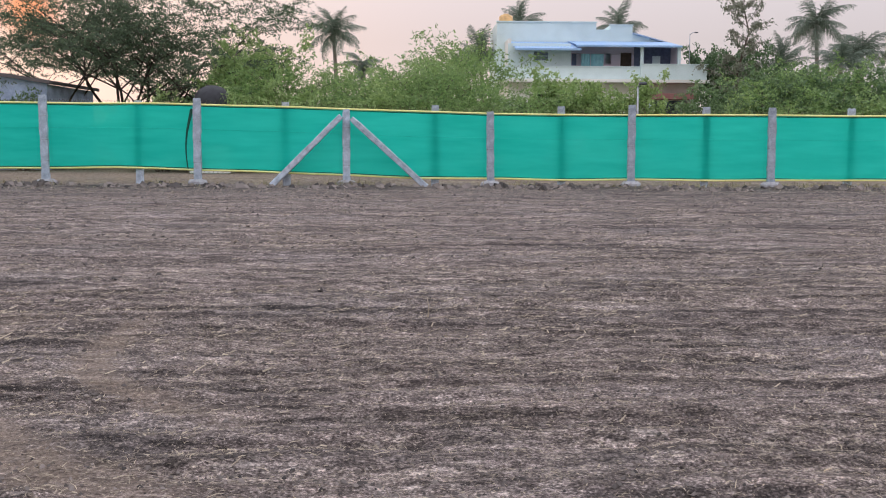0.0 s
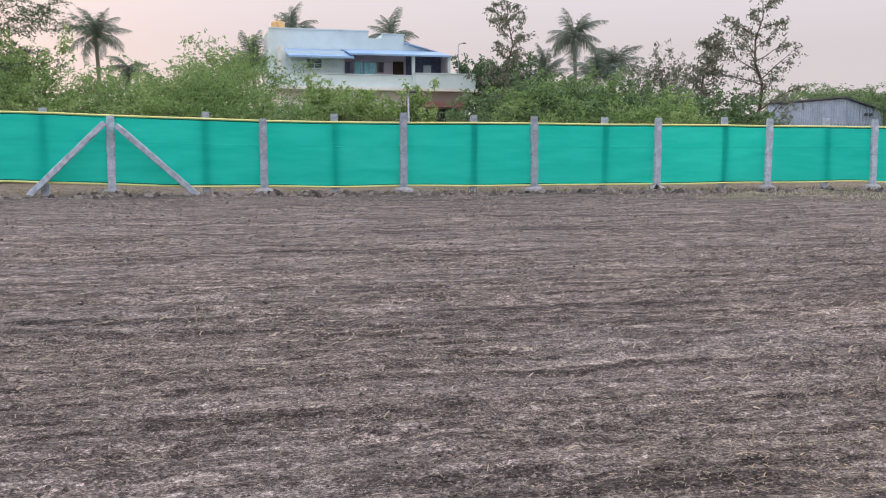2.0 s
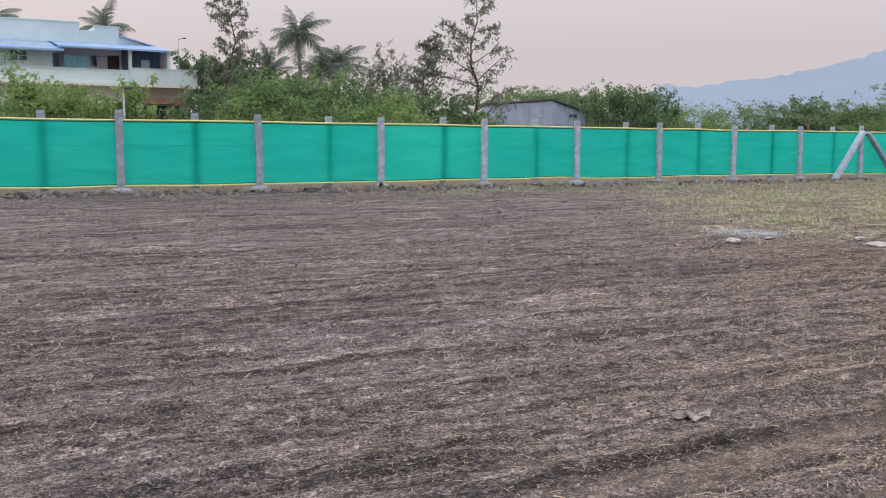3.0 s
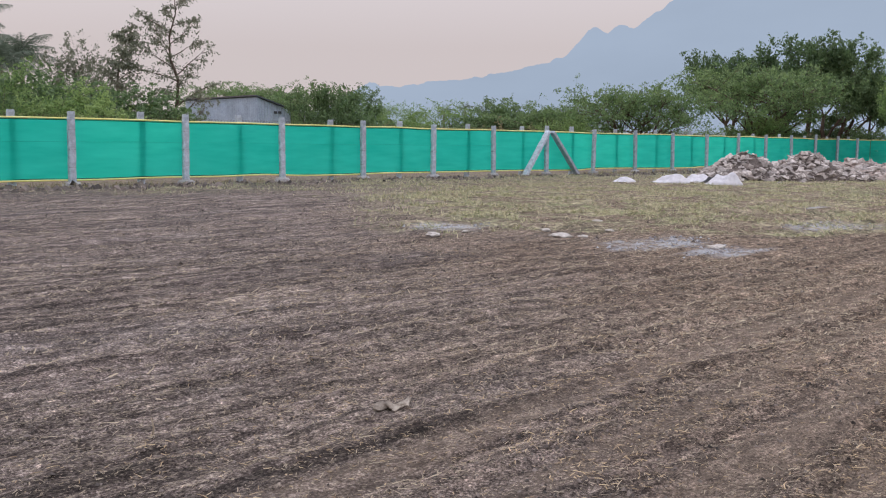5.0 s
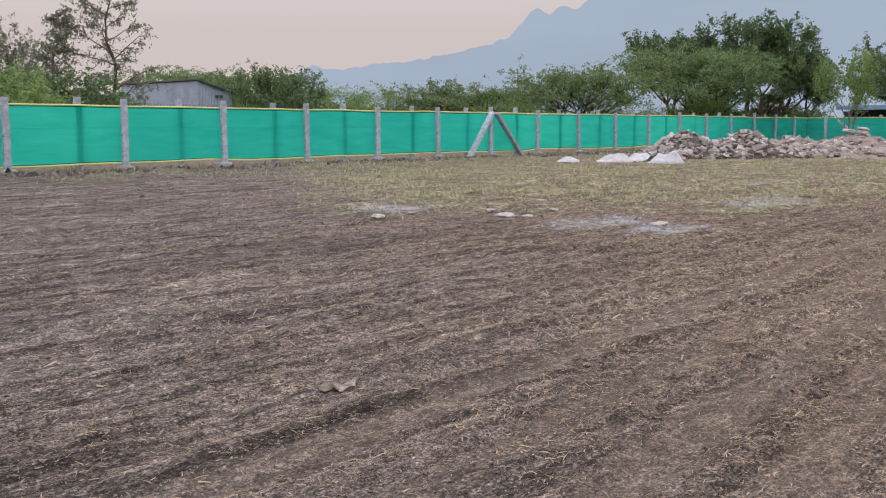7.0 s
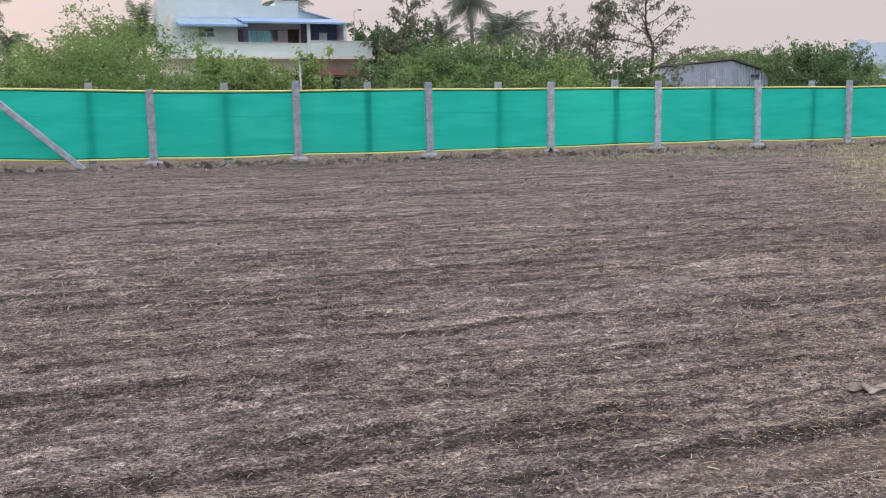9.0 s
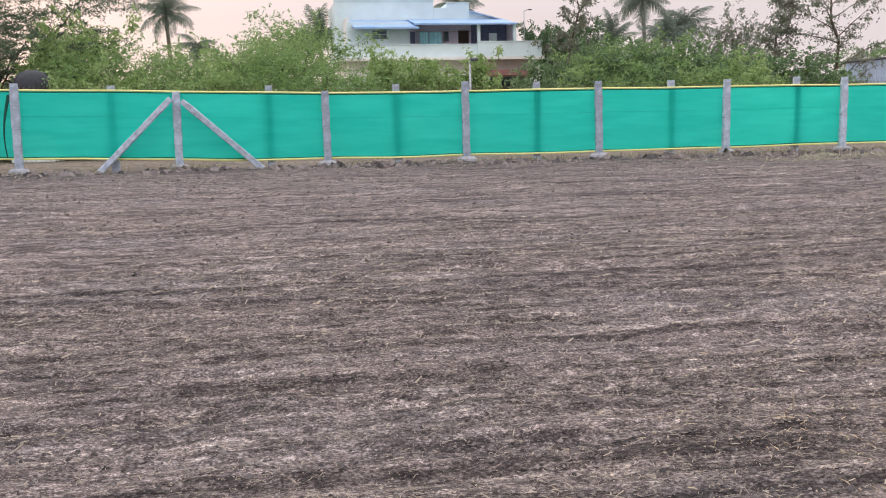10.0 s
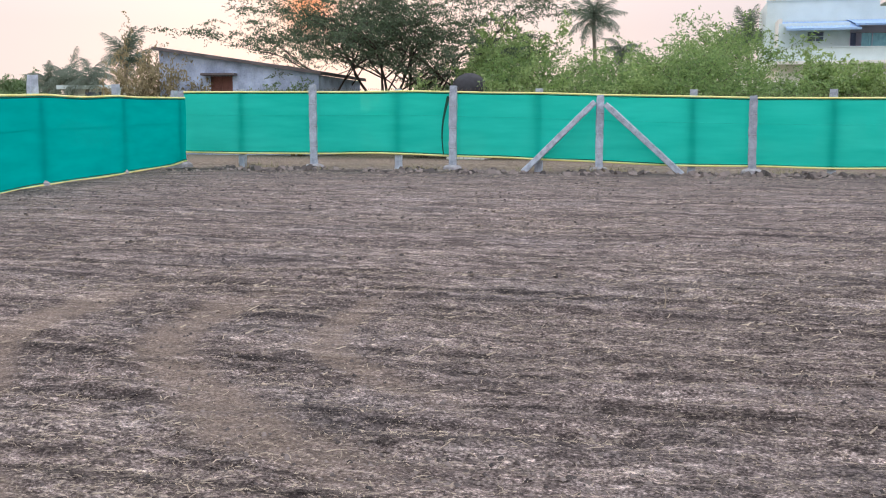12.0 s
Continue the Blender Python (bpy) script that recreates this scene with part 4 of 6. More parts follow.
def pole_lamp(x, y, base, top, arm, label):
    p = holder("pole_lamp", (x, y, base), label, "lamp")
    verts, faces = [], []
    tube(verts, faces, [Vector((0, 0, 0)), Vector((0.01, 0, (top - base) * 0.5)), Vector((0, 0, top - base))], [0.035, 0.03, 0.025], 8)
    part_mesh("pole", mesh_of("pole", verts, faces, M_STEEL, True), p)
    verts, faces = [], []
    tube(verts, faces, [Vector((0, 0, top - base - 0.05)), Vector((arm * 0.5, -0.05, top - base + 0.06)), Vector((arm, -0.1, top - base + 0.08))], [0.02, 0.02, 0.018], 6)
    part_mesh("arm", mesh_of("arm", verts, faces, M_STEEL, True), p)
    bm = boxes((arm - 0.05, arm + 0.16, -0.16, -0.02, top - base + 0.03, top - base + 0.1), bevel=0.02)
    part("lamp_head", bm, M_TIN_DARK, p, "dark lamp head")


pole_lamp(5.35, 27.35, 0.0, 2.6, 0.05, "thin pole with a small lamp beside the fence")


# ---- trees ----
def leaf_cloud(rng, centres, per, spread, size, aspect, flat=1.0, droop=0.0, along=7):
    """Leaves as quads, set along short twigs that leave each centre on all sides."""
    c = np.repeat(np.array(centres), per, axis=0)
    n = len(c)
    w = rng.normal(0, 1, (n, 3)) * np.array([1, 1, flat])
    w /= np.linalg.norm(w, axis=1)[:, None]
    w[:, 2] -= droop
    reach = spread * rng.uniform(0.5, 1.5, n)[:, None]
    s = np.linspace(0.12, 1.0, along)
    p = (c[:, None] + (w * reach)[:, None] * s[None, :, None] + np.array([0, 0, -0.25]) * (s ** 2)[None, :, None] * reach[:, None]).reshape(-1, 3)
    m = len(p)
    p += rng.normal(0, size * 0.35, (m, 3))
    d = np.repeat(w, along, axis=0) * 0.5 + rng.normal(0, 0.7, (m, 3))
    d /= np.linalg.norm(d, axis=1)[:, None]
    q = np.cross(d, rng.normal(0, 1, (m, 3)))
    q /= np.linalg.norm(q, axis=1)[:, None] + 1e-6
    L = size * rng.uniform(0.6, 1.4, m)[:, None]
    d, q = d * L, q * L * aspect * 0.6
    return np.stack([p - d * 0.5 + q, p + d * 0.6, p - d * 0.5 - q], 1).reshape(-1, 3)


def leaves_mesh(name, co, mat):
    n = len(co) // 3
    me = bpy.data.meshes.new(name)
    me.vertices.add(len(co))
    me.vertices.foreach_set("co", co.ravel())
    me.loops.add(n * 3)
    me.loops.foreach_set("vertex_index", np.arange(n * 3))
    me.polygons.add(n)
    me.polygons.foreach_set("loop_start", np.arange(n) * 3)
    me.update(calc_edges=True)
    me.materials.append(mat)
    return me


def grow(rng, verts, faces, tips, at, way, length, radius, depth, spread, lift, kids):
    """A limb of wandering segments that forks; its outer points become leaf centres."""
    pts, radii = [at], [radius]
    p, w = at.copy(), way.normalized()
    steps = 4
    for i in range(steps):
        w = (w + Vector((rng.gauss(0, 0.16), rng.gauss(0, 0.16), rng.gauss(0, 0.1) + lift))).normalized()
        p = p + w * length / steps
        pts.append(p.copy())
        radii.append(radius * (1 - 0.5 * (i + 1) / steps))
        if depth <= 1:
            tips.append(tuple(p))
    tube(verts, faces, pts, radii, 6 if depth > 1 else 3)
    if depth <= 0:
        return
    for k in range(kids):
        j = rng.randint(2, steps)
        a = 2 * math.pi * (k + rng.random()) / kids
        side = Vector((math.cos(a), math.sin(a), 0))
        nw = (w * (1 - spread) + side * spread + Vector((0, 0, 0.12))).normalized()
        grow(rng, verts, faces, tips, pts[j], nw, length * rng.uniform(0.55, 0.8), radii[j] * 0.65, depth - 1, spread, lift, kids)


def tree_meshes(seed, height, stems=1, lean=0.2, spread=0.5, depth=3, kids=4, lift=0.05, girth=0.12, per=14, cloud=0.35, leaf=0.16, aspect=0.45, flat=0.6, bark=None, leaves=None, first=0.4, drop=0.0, droop=0.0, low=0.0, along=7):
    """Trunk and crown meshes for a tree of about the height given."""
    rng, nrg = random.Random(seed), np.random.default_rng(seed)
    verts, faces, tips = [], [], []
    for s in range(stems):
        a = 2 * math.pi * (s + rng.random() * 0.6) / stems
        way = Vector((math.cos(a) * lean, math.sin(a) * lean, 1))
        grow(rng, verts, faces, tips, Vector((math.cos(a) * 0.1 * (stems > 1), math.sin(a) * 0.1 * (stems > 1), -0.1)), way, height * first, girth, depth, spread, lift, kids)
    peak = max(t[2] for t in tips)
    tips = [t for t in tips if rng.random() > drop and t[2] > low * peak]
    top = max(v.z for v in verts)
    k = height / max(top, 0.1)
    verts = [v * k for v in verts]
    tips = [(t[0] * k, t[1] * k, t[2] * k) for t in tips]
    co = leaf_cloud(nrg, tips, per, cloud, leaf, aspect, flat, droop, along)
    co[:, 2] = np.maximum(co[:, 2], 0.05)
    return mesh_of("trunk", verts, faces, bark or M_BARK, True), leaves_mesh("crown", co, leaves)


def tree(name, meshes, x, y, z, scale, turn, label, category="tree", group="", wide=1.0):
    t = holder(name, (x, y, z), label, category, group)
    t.rotation_euler.z, t.scale = radians(turn), (scale * wide, scale * wide, scale)
    part_mesh("trunk", meshes[0], t)
    part_mesh("crown", meshes[1], t)
    return t


def layered_tree(seed, height, clear, limbs, reach, leaves, bark, per=3, leaf=0.12, cloud=0.3, taper=0.75, bare=0.2):
    """A straight trunk with tiers of slanting limbs, each with side twigs and small tufts of leaves."""
    rng, nrg = random.Random(seed), np.random.default_rng(seed)
    verts, faces, tips = [], [], []
    stem = [Vector((rng.gauss(0, 0.05) * k, rng.gauss(0, 0.05) * k, height * k / 8 - 0.1 * (k == 0))) for k in range(9)]
    tube(verts, faces, stem, [0.15 * (1 - 0.88 * k / 8) for k in range(9)], 7)
    for i in range(limbs):
        f = clear + (0.98 - clear) * i / (limbs - 1)
        k = min(int(f * 8), 7)
        at = stem[k].lerp(stem[k + 1], f * 8 - k)
        a = i * 2.4 + rng.uniform(-0.5, 0.5)
        long = reach * (1 - taper * (f - clear) / (1 - clear)) * rng.uniform(0.6, 1.15)
        way = Vector((math.cos(a), math.sin(a), rng.uniform(0.25, 0.75)))
        pts = [at]
        for j in range(5):
            way = (way + Vector((rng.gauss(0, 0.14), rng.gauss(0, 0.14), rng.uniform(-0.16, 0.14)))).normalized()
            pts.append(pts[-1] + way * long / 5)
        tube(verts, faces, pts, [0.05 * (1 - 0.8 * j / 5) * (1.3 - f) for j in range(6)], 5)
        for j in range(1, 6):
            for side in range(2):
                b = a + rng.choice((-1, 1)) * rng.uniform(0.5, 1.2)
                end = pts[j] + Vector((math.cos(b), math.sin(b), rng.uniform(-0.1, 0.5))) * long * rng.uniform(0.14, 0.3)
                tube(verts, faces, [pts[j], end], [0.012, 0.006], 4)
                if rng.random() > bare:
                    tips += [tuple(end), tuple(pts[j].lerp(end, 0.5))]
        tips.append(tuple(pts[-1]))
    return mesh_of("trunk", verts, faces, bark, True), leaves_mesh("crown", leaf_cloud(nrg, tips, per, cloud, leaf, 0.5, 0.6, 0.0, 5), leaves)


# the great thorn tree before the sun: many slanting stems and a wide flat feathery crown
THORN = tree_meshes(401, 9.4, stems=9, lean=0.6, spread=0.62, depth=3, kids=4, lift=0.0, girth=0.075, per=6, cloud=0.5, leaf=0.086, aspect=0.42, flat=0.18, bark=M_BARK_DARK, leaves=L_THORN, first=0.44, drop=0.5, low=0.26, along=9)
tree("thorn_tree", THORN, -11.6, 39.5, 0.0, 1.0, 20, "wide many-stemmed thorn tree with dark feathery foliage", wide=1.05)

SHRUB_A = tree_meshes(411, 3.9, stems=7, lean=0.7, spread=0.6, depth=2, kids=4, lift=0.0, girth=0.04, per=5, cloud=0.5, leaf=0.09, aspect=0.4, flat=0.5, leaves=L_FEATHER, first=0.45, droop=0.1)
SHRUB_B = tree_meshes(412, 3.4, stems=8, lean=0.75, spread=0.6, depth=2, kids=4, lift=-0.02, girth=0.04, per=5, cloud=0.38, leaf=0.11, aspect=0.5, flat=0.8, leaves=L_LIGHT, first=0.45)
SHRUB_C = tree_meshes(413, 3.6, stems=7, lean=0.6, spread=0.6, depth=2, kids=5, lift=0.0, girth=0.04, per=4, cloud=0.4, leaf=0.12, aspect=0.5, flat=0.8, leaves=L_DULL, first=0.45)
SAPLING = tree_meshes(414, 3.0, stems=4, lean=0.22, spread=0.4, depth=2, kids=4, lift=0.1, girth=0.03, per=4, cloud=0.26, leaf=0.1, aspect=0.5, flat=1.2, leaves=L_LIGHT, first=0.5)
YOUNG = tree_meshes(415, 5.6, stems=3, lean=0.2, spread=0.45, depth=3, kids=3, lift=0.08, girth=0.06, per=3, cloud=0.34, leaf=0.13, aspect=0.5, flat=1.0, leaves=L_LIGHT, first=0.4, drop=0.35)
SPARSE = layered_tree(416, 9.5, 0.35, 26, 2.5, L_GREY, M_BARK, per=2, leaf=0.15, cloud=0.26, taper=0.55)
YOUNG_DULL = tree_meshes(425, 5.6, stems=4, lean=0.2, spread=0.45, depth=3, kids=3, lift=0.08, girth=0.06, per=3, cloud=0.36, leaf=0.13, aspect=0.5, flat=1.0, leaves=L_DULL, first=0.4, drop=0.2)
SPARSE_B = tree_meshes(417, 9.0, stems=2, lean=0.06, spread=0.45, depth=3, kids=5, lift=0.12, girth=0.15, per=2, cloud=0.34, leaf=0.16, aspect=0.5, flat=0.8, bark=M_BARK, leaves=L_GREY, first=0.55, drop=0.6)
COLUMN = layered_tree(431, 7.4, 0.1, 34, 2.0, L_GREY, M_BARK_PALE, per=2, leaf=0.14, cloud=0.45, taper=0.62, bare=0.1)
TIERED = layered_tree(427, 9.0, 0.18, 24, 3.0, L_GREY, M_BARK, per=3, leaf=0.13, cloud=0.36, taper=0.5, bare=0.25)
ROUND = tree_meshes(418, 8.5, stems=2, lean=0.25, spread=0.55, depth=3, kids=4, lift=0.05, girth=0.18, per=5, cloud=0.55, leaf=0.18, aspect=0.55, flat=0.8, leaves=L_DARK, first=0.4)
ROUND_B = tree_meshes(419, 8.5, stems=1, lean=0.1, spread=0.6, depth=3, kids=5, lift=0.05, girth=0.18, per=4, cloud=0.55, leaf=0.18, aspect=0.55, flat=0.8, leaves=L_DULL, first=0.4)
UMBRELLA = tree_meshes(420, 5.6, stems=5, lean=0.5, spread=0.65, depth=3, kids=4, lift=-0.01, girth=0.09, per=2, cloud=0.5, leaf=0.15, aspect=0.4, flat=0.35, leaves=L_UMBRELLA, first=0.45, drop=0.2)
WISPY = tree_meshes(421, 6.4, stems=3, lean=0.3, spread=0.4, depth=3, kids=3, lift=0.08, girth=0.06, per=3, cloud=0.4, leaf=0.13, aspect=0.45, flat=1.0, bark=M_BARK_PALE, leaves=L_FEATHER, first=0.45, drop=0.3, droop=0.5)
DRYBUSH = tree_meshes(422, 3.4, stems=7, lean=0.5, spread=0.5, depth=2, kids=4, lift=0.05, girth=0.035, per=2, cloud=0.36, leaf=0.1, aspect=0.45, flat=0.9, leaves=L_DRY, first=0.45)
BIGDARK = tree_meshes(423, 9.0, stems=3, lean=0.35, spread=0.55, depth=4, kids=3, lift=0.04, girth=0.22, per=3, cloud=0.5, leaf=0.18, aspect=0.55, flat=0.8, leaves=L_DULL, first=0.36, drop=0.15)

T_FEATHER = "feathery grey-green thorn shrub beyond the fence"
T_LIGHT = "light green leafy shrub beyond the fence"
T_DULL = "dull green bushy shrub beyond the fence"
T_SPARSE = "tall sparse tree with thin bare twigs"
T_ROUND = "dense dark green roadside tree"
GROVE = [
    # meshes, name, x, y, scale, turn, wide, label
    (YOUNG, "young_tree", -6.6, 38.0, 0.97, 0, 1.0, "upright light green young tree"),
    (ROUND_B, "tree", -8.6, 44.0, 0.64, 100, 0.55, "upright grey-green tree behind a young one"),
    (SHRUB_C, "shrub", -9.6, 41.5, 1.0, 70, 0.9, T_DULL),
    (SHRUB_C, "shrub", -12.4, 43.0, 0.72, 190, 1.0, T_DULL),
    (SHRUB_A, "shrub", -4.6, 36.5, 1.05, 30, 1.1, T_FEATHER),
    (SHRUB_B, "shrub", -5.9, 35.0, 0.95, 160, 1.1, T_LIGHT),
    (SHRUB_A, "shrub", -2.6, 39.0, 1.12, 200, 1.15, T_FEATHER),
    (SHRUB_B, "shrub", -1.2, 35.0, 0.95, 80, 1.15, T_LIGHT),
    (SHRUB_A, "shrub", 0.3, 37.0, 1.12, 280, 1.1, T_FEATHER),
    (SHRUB_A, "shrub", 1.0, 38.5, 1.06, 10, 0.8, T_FEATHER),
    (SHRUB_C, "shrub", 3.0, 37.0, 0.72, 60, 0.7, T_DULL),
    (SHRUB_A, "shrub", 0.3, 47.0, 1.55, 120, 1.0, T_FEATHER),
    (SAPLING, "sapling", 5.1, 39.5, 1.3, 0, 1.0, "slender light green sapling before the house"),
    (SAPLING, "sapling", 6.9, 39.5, 1.28, 110, 1.0, "slender light green sapling before the house"),
    (SAPLING, "sapling", 4.4, 42.0, 0.9, 210, 1.0, "slender light green sapling before the house"),
    (SHRUB_C, "shrub", 13.4, 43.5, 1.12, 40, 0.9, T_DULL),
    (SHRUB_B, "shrub", 12.3, 38.5, 0.86, 300, 0.9, T_LIGHT),
    (SHRUB_C, "shrub", 14.4, 41.0, 1.2, 130, 1.0, T_DULL),
    (SHRUB_A, "shrub", 15.6, 40.0, 1.18, 220, 1.2, T_FEATHER),
    (SHRUB_C, "shrub", 18.0, 41.5, 1.22, 10, 1.1, T_DULL),
    (SHRUB_B, "shrub", 18.6, 37.0, 1.0, 90, 1.1, T_LIGHT),
    (SHRUB_C, "shrub", 20.6, 40.0, 1.1, 170, 1.1, T_DULL),
    (SHRUB_B, "shrub", 22.6, 39.0, 0.85, 20, 1.0, T_LIGHT),
    (ROUND, "tree", 19.6, 62.0, 0.86, 30, 0.9, "dark leafy tree behind the house yard"),
    (SPARSE, "tall_tree", 18.2, 58.0, 1.06, 0, 0.8, T_SPARSE),
    (SPARSE_B, "tall_tree", 24.0, 50.0, 0.78, 50, 0.9, "sparse tree with drooping tufts of leaves"),
    (ROUND_B, "tree", 20.8, 56.0, 0.7, 200, 1.0, "dull green tree among the palms"),
    (TIERED, "tall_tree", 26.9, 44.4, 0.98, 10, 0.85, "tall sparse tree with tiers of slanting limbs"),
    (COLUMN, "tree", 24.7, 45.5, 0.92, 80, 1.0, "grey-green leafy tree beside a tall sparse one"),
    (SHRUB_C, "shrub", 23.6, 40.5, 0.8, 150, 1.0, T_DULL),
    (DRYBUSH, "dry_bush", 26.6, 40.0, 0.55, 0, 1.0, "dry yellowish bush before the tin shed"),
    (SHRUB_C, "shrub", 29.8, 40.5, 0.46, 250, 1.0, T_DULL),
    (YOUNG_DULL, "young_tree", 37.6, 46.6, 0.9, 60, 0.85, "bushy upright green tree beside the tin shed"),
    (YOUNG_DULL, "young_tree", 39.6, 45.6, 0.9, 190, 0.95, "bushy upright green tree beside the tin shed"),
    (SHRUB_C, "shrub", 38.6, 44.0, 1.0, 0, 1.0, T_DULL),
    (UMBRELLA, "umbrella_tree", 50.0, 68.4, 1.3, 0, 1.0, "flat-topped dark thorn tree far off"),
    (UMBRELLA, "umbrella_tree", 42.8, 55.0, 0.8, 70, 0.6, "small flat-topped thorn tree"),
    (SHRUB_A, "shrub", 53.5, 57.0, 1.25, 20, 1.1, T_FEATHER),
    (SHRUB_A, "shrub", 57.0, 55.0, 1.25, 140, 1.2, T_FEATHER),
    (SHRUB_C, "shrub", 60.4, 51.0, 1.42, 60, 1.1, T_DULL),
    (DRYBUSH, "dry_bush", 51.0, 44.0, 0.9, 60, 1.3, "dry yellowish bush beyond the fence"),
    (UMBRELLA, "umbrella_tree", 60.0, 45.2, 0.88, 200, 1.2, "flat-topped grey-green thorn tree"),
    (UMBRELLA, "umbrella_tree", 58.7, 37.4, 1.1, 120, 0.9, "flat-topped thorn tree with slanting stems"),
    (SHRUB_A, "shrub", 61.5, 36.0, 0.72, 0, 1.2, T_FEATHER),
    (UMBRELLA, "umbrella_tree", 67.6, 31.8, 1.42, 40, 0.95, "wide flat-topped thorn tree over the far fence"),
    (ROUND, "tree", 75.5, 38.6, 1.08, 0, 0.85, T_ROUND),
    (ROUND, "tree", 78.0, 34.2, 1.2, 90, 0.95, T_ROUND),
    (BIGDARK, "tree", 77.5, 31.0, 1.06, 180, 0.9, T_ROUND),
    (ROUND_B, "tree", 79.6, 29.2, 0.95, 270, 0.7, T_ROUND),
    (SHRUB_A, "shrub", 66.0, 32.0, 1.0, 50, 1.2, T_FEATHER),
    (SHRUB_C, "shrub", 70.0, 33.0, 1.0, 10, 1.2, T_DULL),
    (SHRUB_C, "shrub", 76.5, 28.5, 0.8, 100, 1.2, T_DULL),
    (SHRUB_A, "shrub", 54.0, 40.0, 0.85, 170, 1.2, T_FEATHER),
    (SHRUB_C, "shrub", 47.5, 43.0, 0.75, 210, 1.2, T_DULL),
    (DRYBUSH, "dry_bush", 45.0, 36.0, 0.72, 20, 1.3, "dry yellowish bush beyond the fence"),
    (DRYBUSH, "dry_bush", 57.0, 33.0, 0.72, 120, 1.4, "dry yellowish bush beyond the fence"),
    (DRYBUSH, "dry_bush", 63.0, 31.0, 0.72, 220, 1.4, "dry yellowish bush beyond the fence"),
    (DRYBUSH, "dry_bush", 72.0, 30.5, 0.8, 320, 1.4, "dry yellowish bush beyond the fence"),
    (DRYBUSH, "dry_bush", 35.0, 38.0, 0.68, 80, 1.3, "dry yellowish bush beyond the fence"),
    (SHRUB_C, "shrub", 76.0, 36.0, 0.95, 60, 1.2, T_DULL),
    (SHRUB_C, "shrub", 79.0, 32.0, 0.95, 160, 1.2, T_DULL),
    (WISPY, "wispy_tree", 66.3, 21.4, 1.0, 0, 1.0, "thin pale tree with few leaves near the far corner"),
    (BIGDARK, "tree", 81.2, 18.0, 1.25, 60, 0.9, "spreading dark tree by the far hut"),
    (ROUND_B, "tree", 84.0, 22.5, 1.0, 150, 0.9, T_ROUND),
    (DRYBUSH, "dry_bush", -20.6, 35.2, 1.5, 0, 0.65, "dry yellowish bush beside the whitewashed shed"),
    (DRYBUSH, "dry_bush", -24.2, 42.0, 1.0, 100, 1.0, "dry yellowish bush beside the whitewashed shed"),
    (SHRUB_C, "shrub", -14.4, 35.2, 0.78, 40, 0.8, T_DULL),
    (SHRUB_B, "shrub", -9.4, 34.5, 0.8, 140, 0.8, T_LIGHT),
    (SHRUB_C, "shrub", -36.5, 49.0, 0.95, 40, 1.0, T_DULL),
    (SHRUB_C, "shrub", -40.5, 52.0, 1.0, 140, 1.0, T_DULL),
    (ROUND_B, "tree", -45.0, 60.0, 0.6, 140, 1.0, "dull green tree far beyond the side fence"),
]
for meshes, name, x, y, k, turn, wide, label in GROVE:
    tree(name, meshes, x, y, -0.05, k, turn, label, "tree" if "tree" in name else "shrub", "trees beyond the fence", wide)


def frond_mesh(seed, length=3.2):
    """A coconut frond: an arching midrib and hanging leaflets on both sides."""
    rng = random.Random(seed)
    pts = []
    for i in range(9):
        s = i / 8
        pts.append(Vector((length * (s - 0.12 * s * s), 0, length * (0.42 * s - 0.62 * s * s))))
    verts, faces = [], []
    tube(verts, faces, pts, [0.035 * (1 - 0.8 * i / 8) for i in range(9)], 4)
    for i in range(4, 50):
        s = i / 50
        k = min(int(s * 8), 7)
        p = pts[k].lerp(pts[k + 1], s * 8 - k)
        way = (pts[k + 1] - pts[k]).normalized()
        ll = length * 0.31 * math.sin(math.pi * min(0.98, 0.18 + 0.8 * s)) ** 0.6
        for side in (-1, 1):
            if rng.random() < 0.14:
                continue
            out = (Vector((0, side, 0)) * 0.8 + way * 0.6 + Vector((0, 0, -0.75 + rng.gauss(0, 0.35)))).normalized()
            a = p + out * ll * 0.55
            b = a + (out + Vector((0, 0, -1.1 + rng.gauss(0, 0.2)))).normalized() * ll * rng.uniform(0.35, 0.65)
            w = way * 0.022
            j = len(verts)
            verts += [p - w, p + w, a + w * 0.9, a - w * 0.9, b]
            faces += [(j, j + 1, j + 2, j + 3), (j + 3, j + 2, j + 4)]
    return mesh_of("frond", verts, faces, L_PALM)


FRONDS = [frond_mesh(500 + i) for i in range(3)]


def palm_trunk(seed, height):
    rng = random.Random(seed)
    verts, faces = [], []
    bx, by = rng.uniform(-0.5, 0.5), rng.uniform(-0.4, 0.4)
    pts = [Vector((bx * (k / 10) ** 2 - bx, by * (k / 10) ** 2 - by, height * k / 10)) for k in range(11)]
    tube(verts, faces, pts, [0.2 - 0.08 * k / 10 for k in range(11)], 8)
    return mesh_of("trunk", verts, faces, M_PALM_TRUNK, True)


def palm(x, y, height, seed, fronds=16, size=1.0, up=0.0, label="coconut palm with drooping fronds"):
    rng = random.Random(seed)
    p = holder("coconut_palm", (x, y, 0.0), label, "palm tree", "palms")
    part_mesh("trunk", palm_trunk(seed, height), p)
    fronds = int(fronds * 1.5)
    for i in range(fronds):
        f = part_mesh("frond", rng.choice(FRONDS), p)
        tier = i / fronds
        f.location = (0, 0, height)
        f.rotation_euler = (radians(rng.uniform(-25, 25)), radians(45 - 100 * (1 - tier) ** 1.2 - up + rng.uniform(-16, 16)), radians(i * 137.5 + rng.uniform(-35, 35)))
        f.scale = (size * rng.uniform(0.75, 1.15), size * rng.uniform(0.8, 1.3), size * rng.uniform(0.7, 1.2))


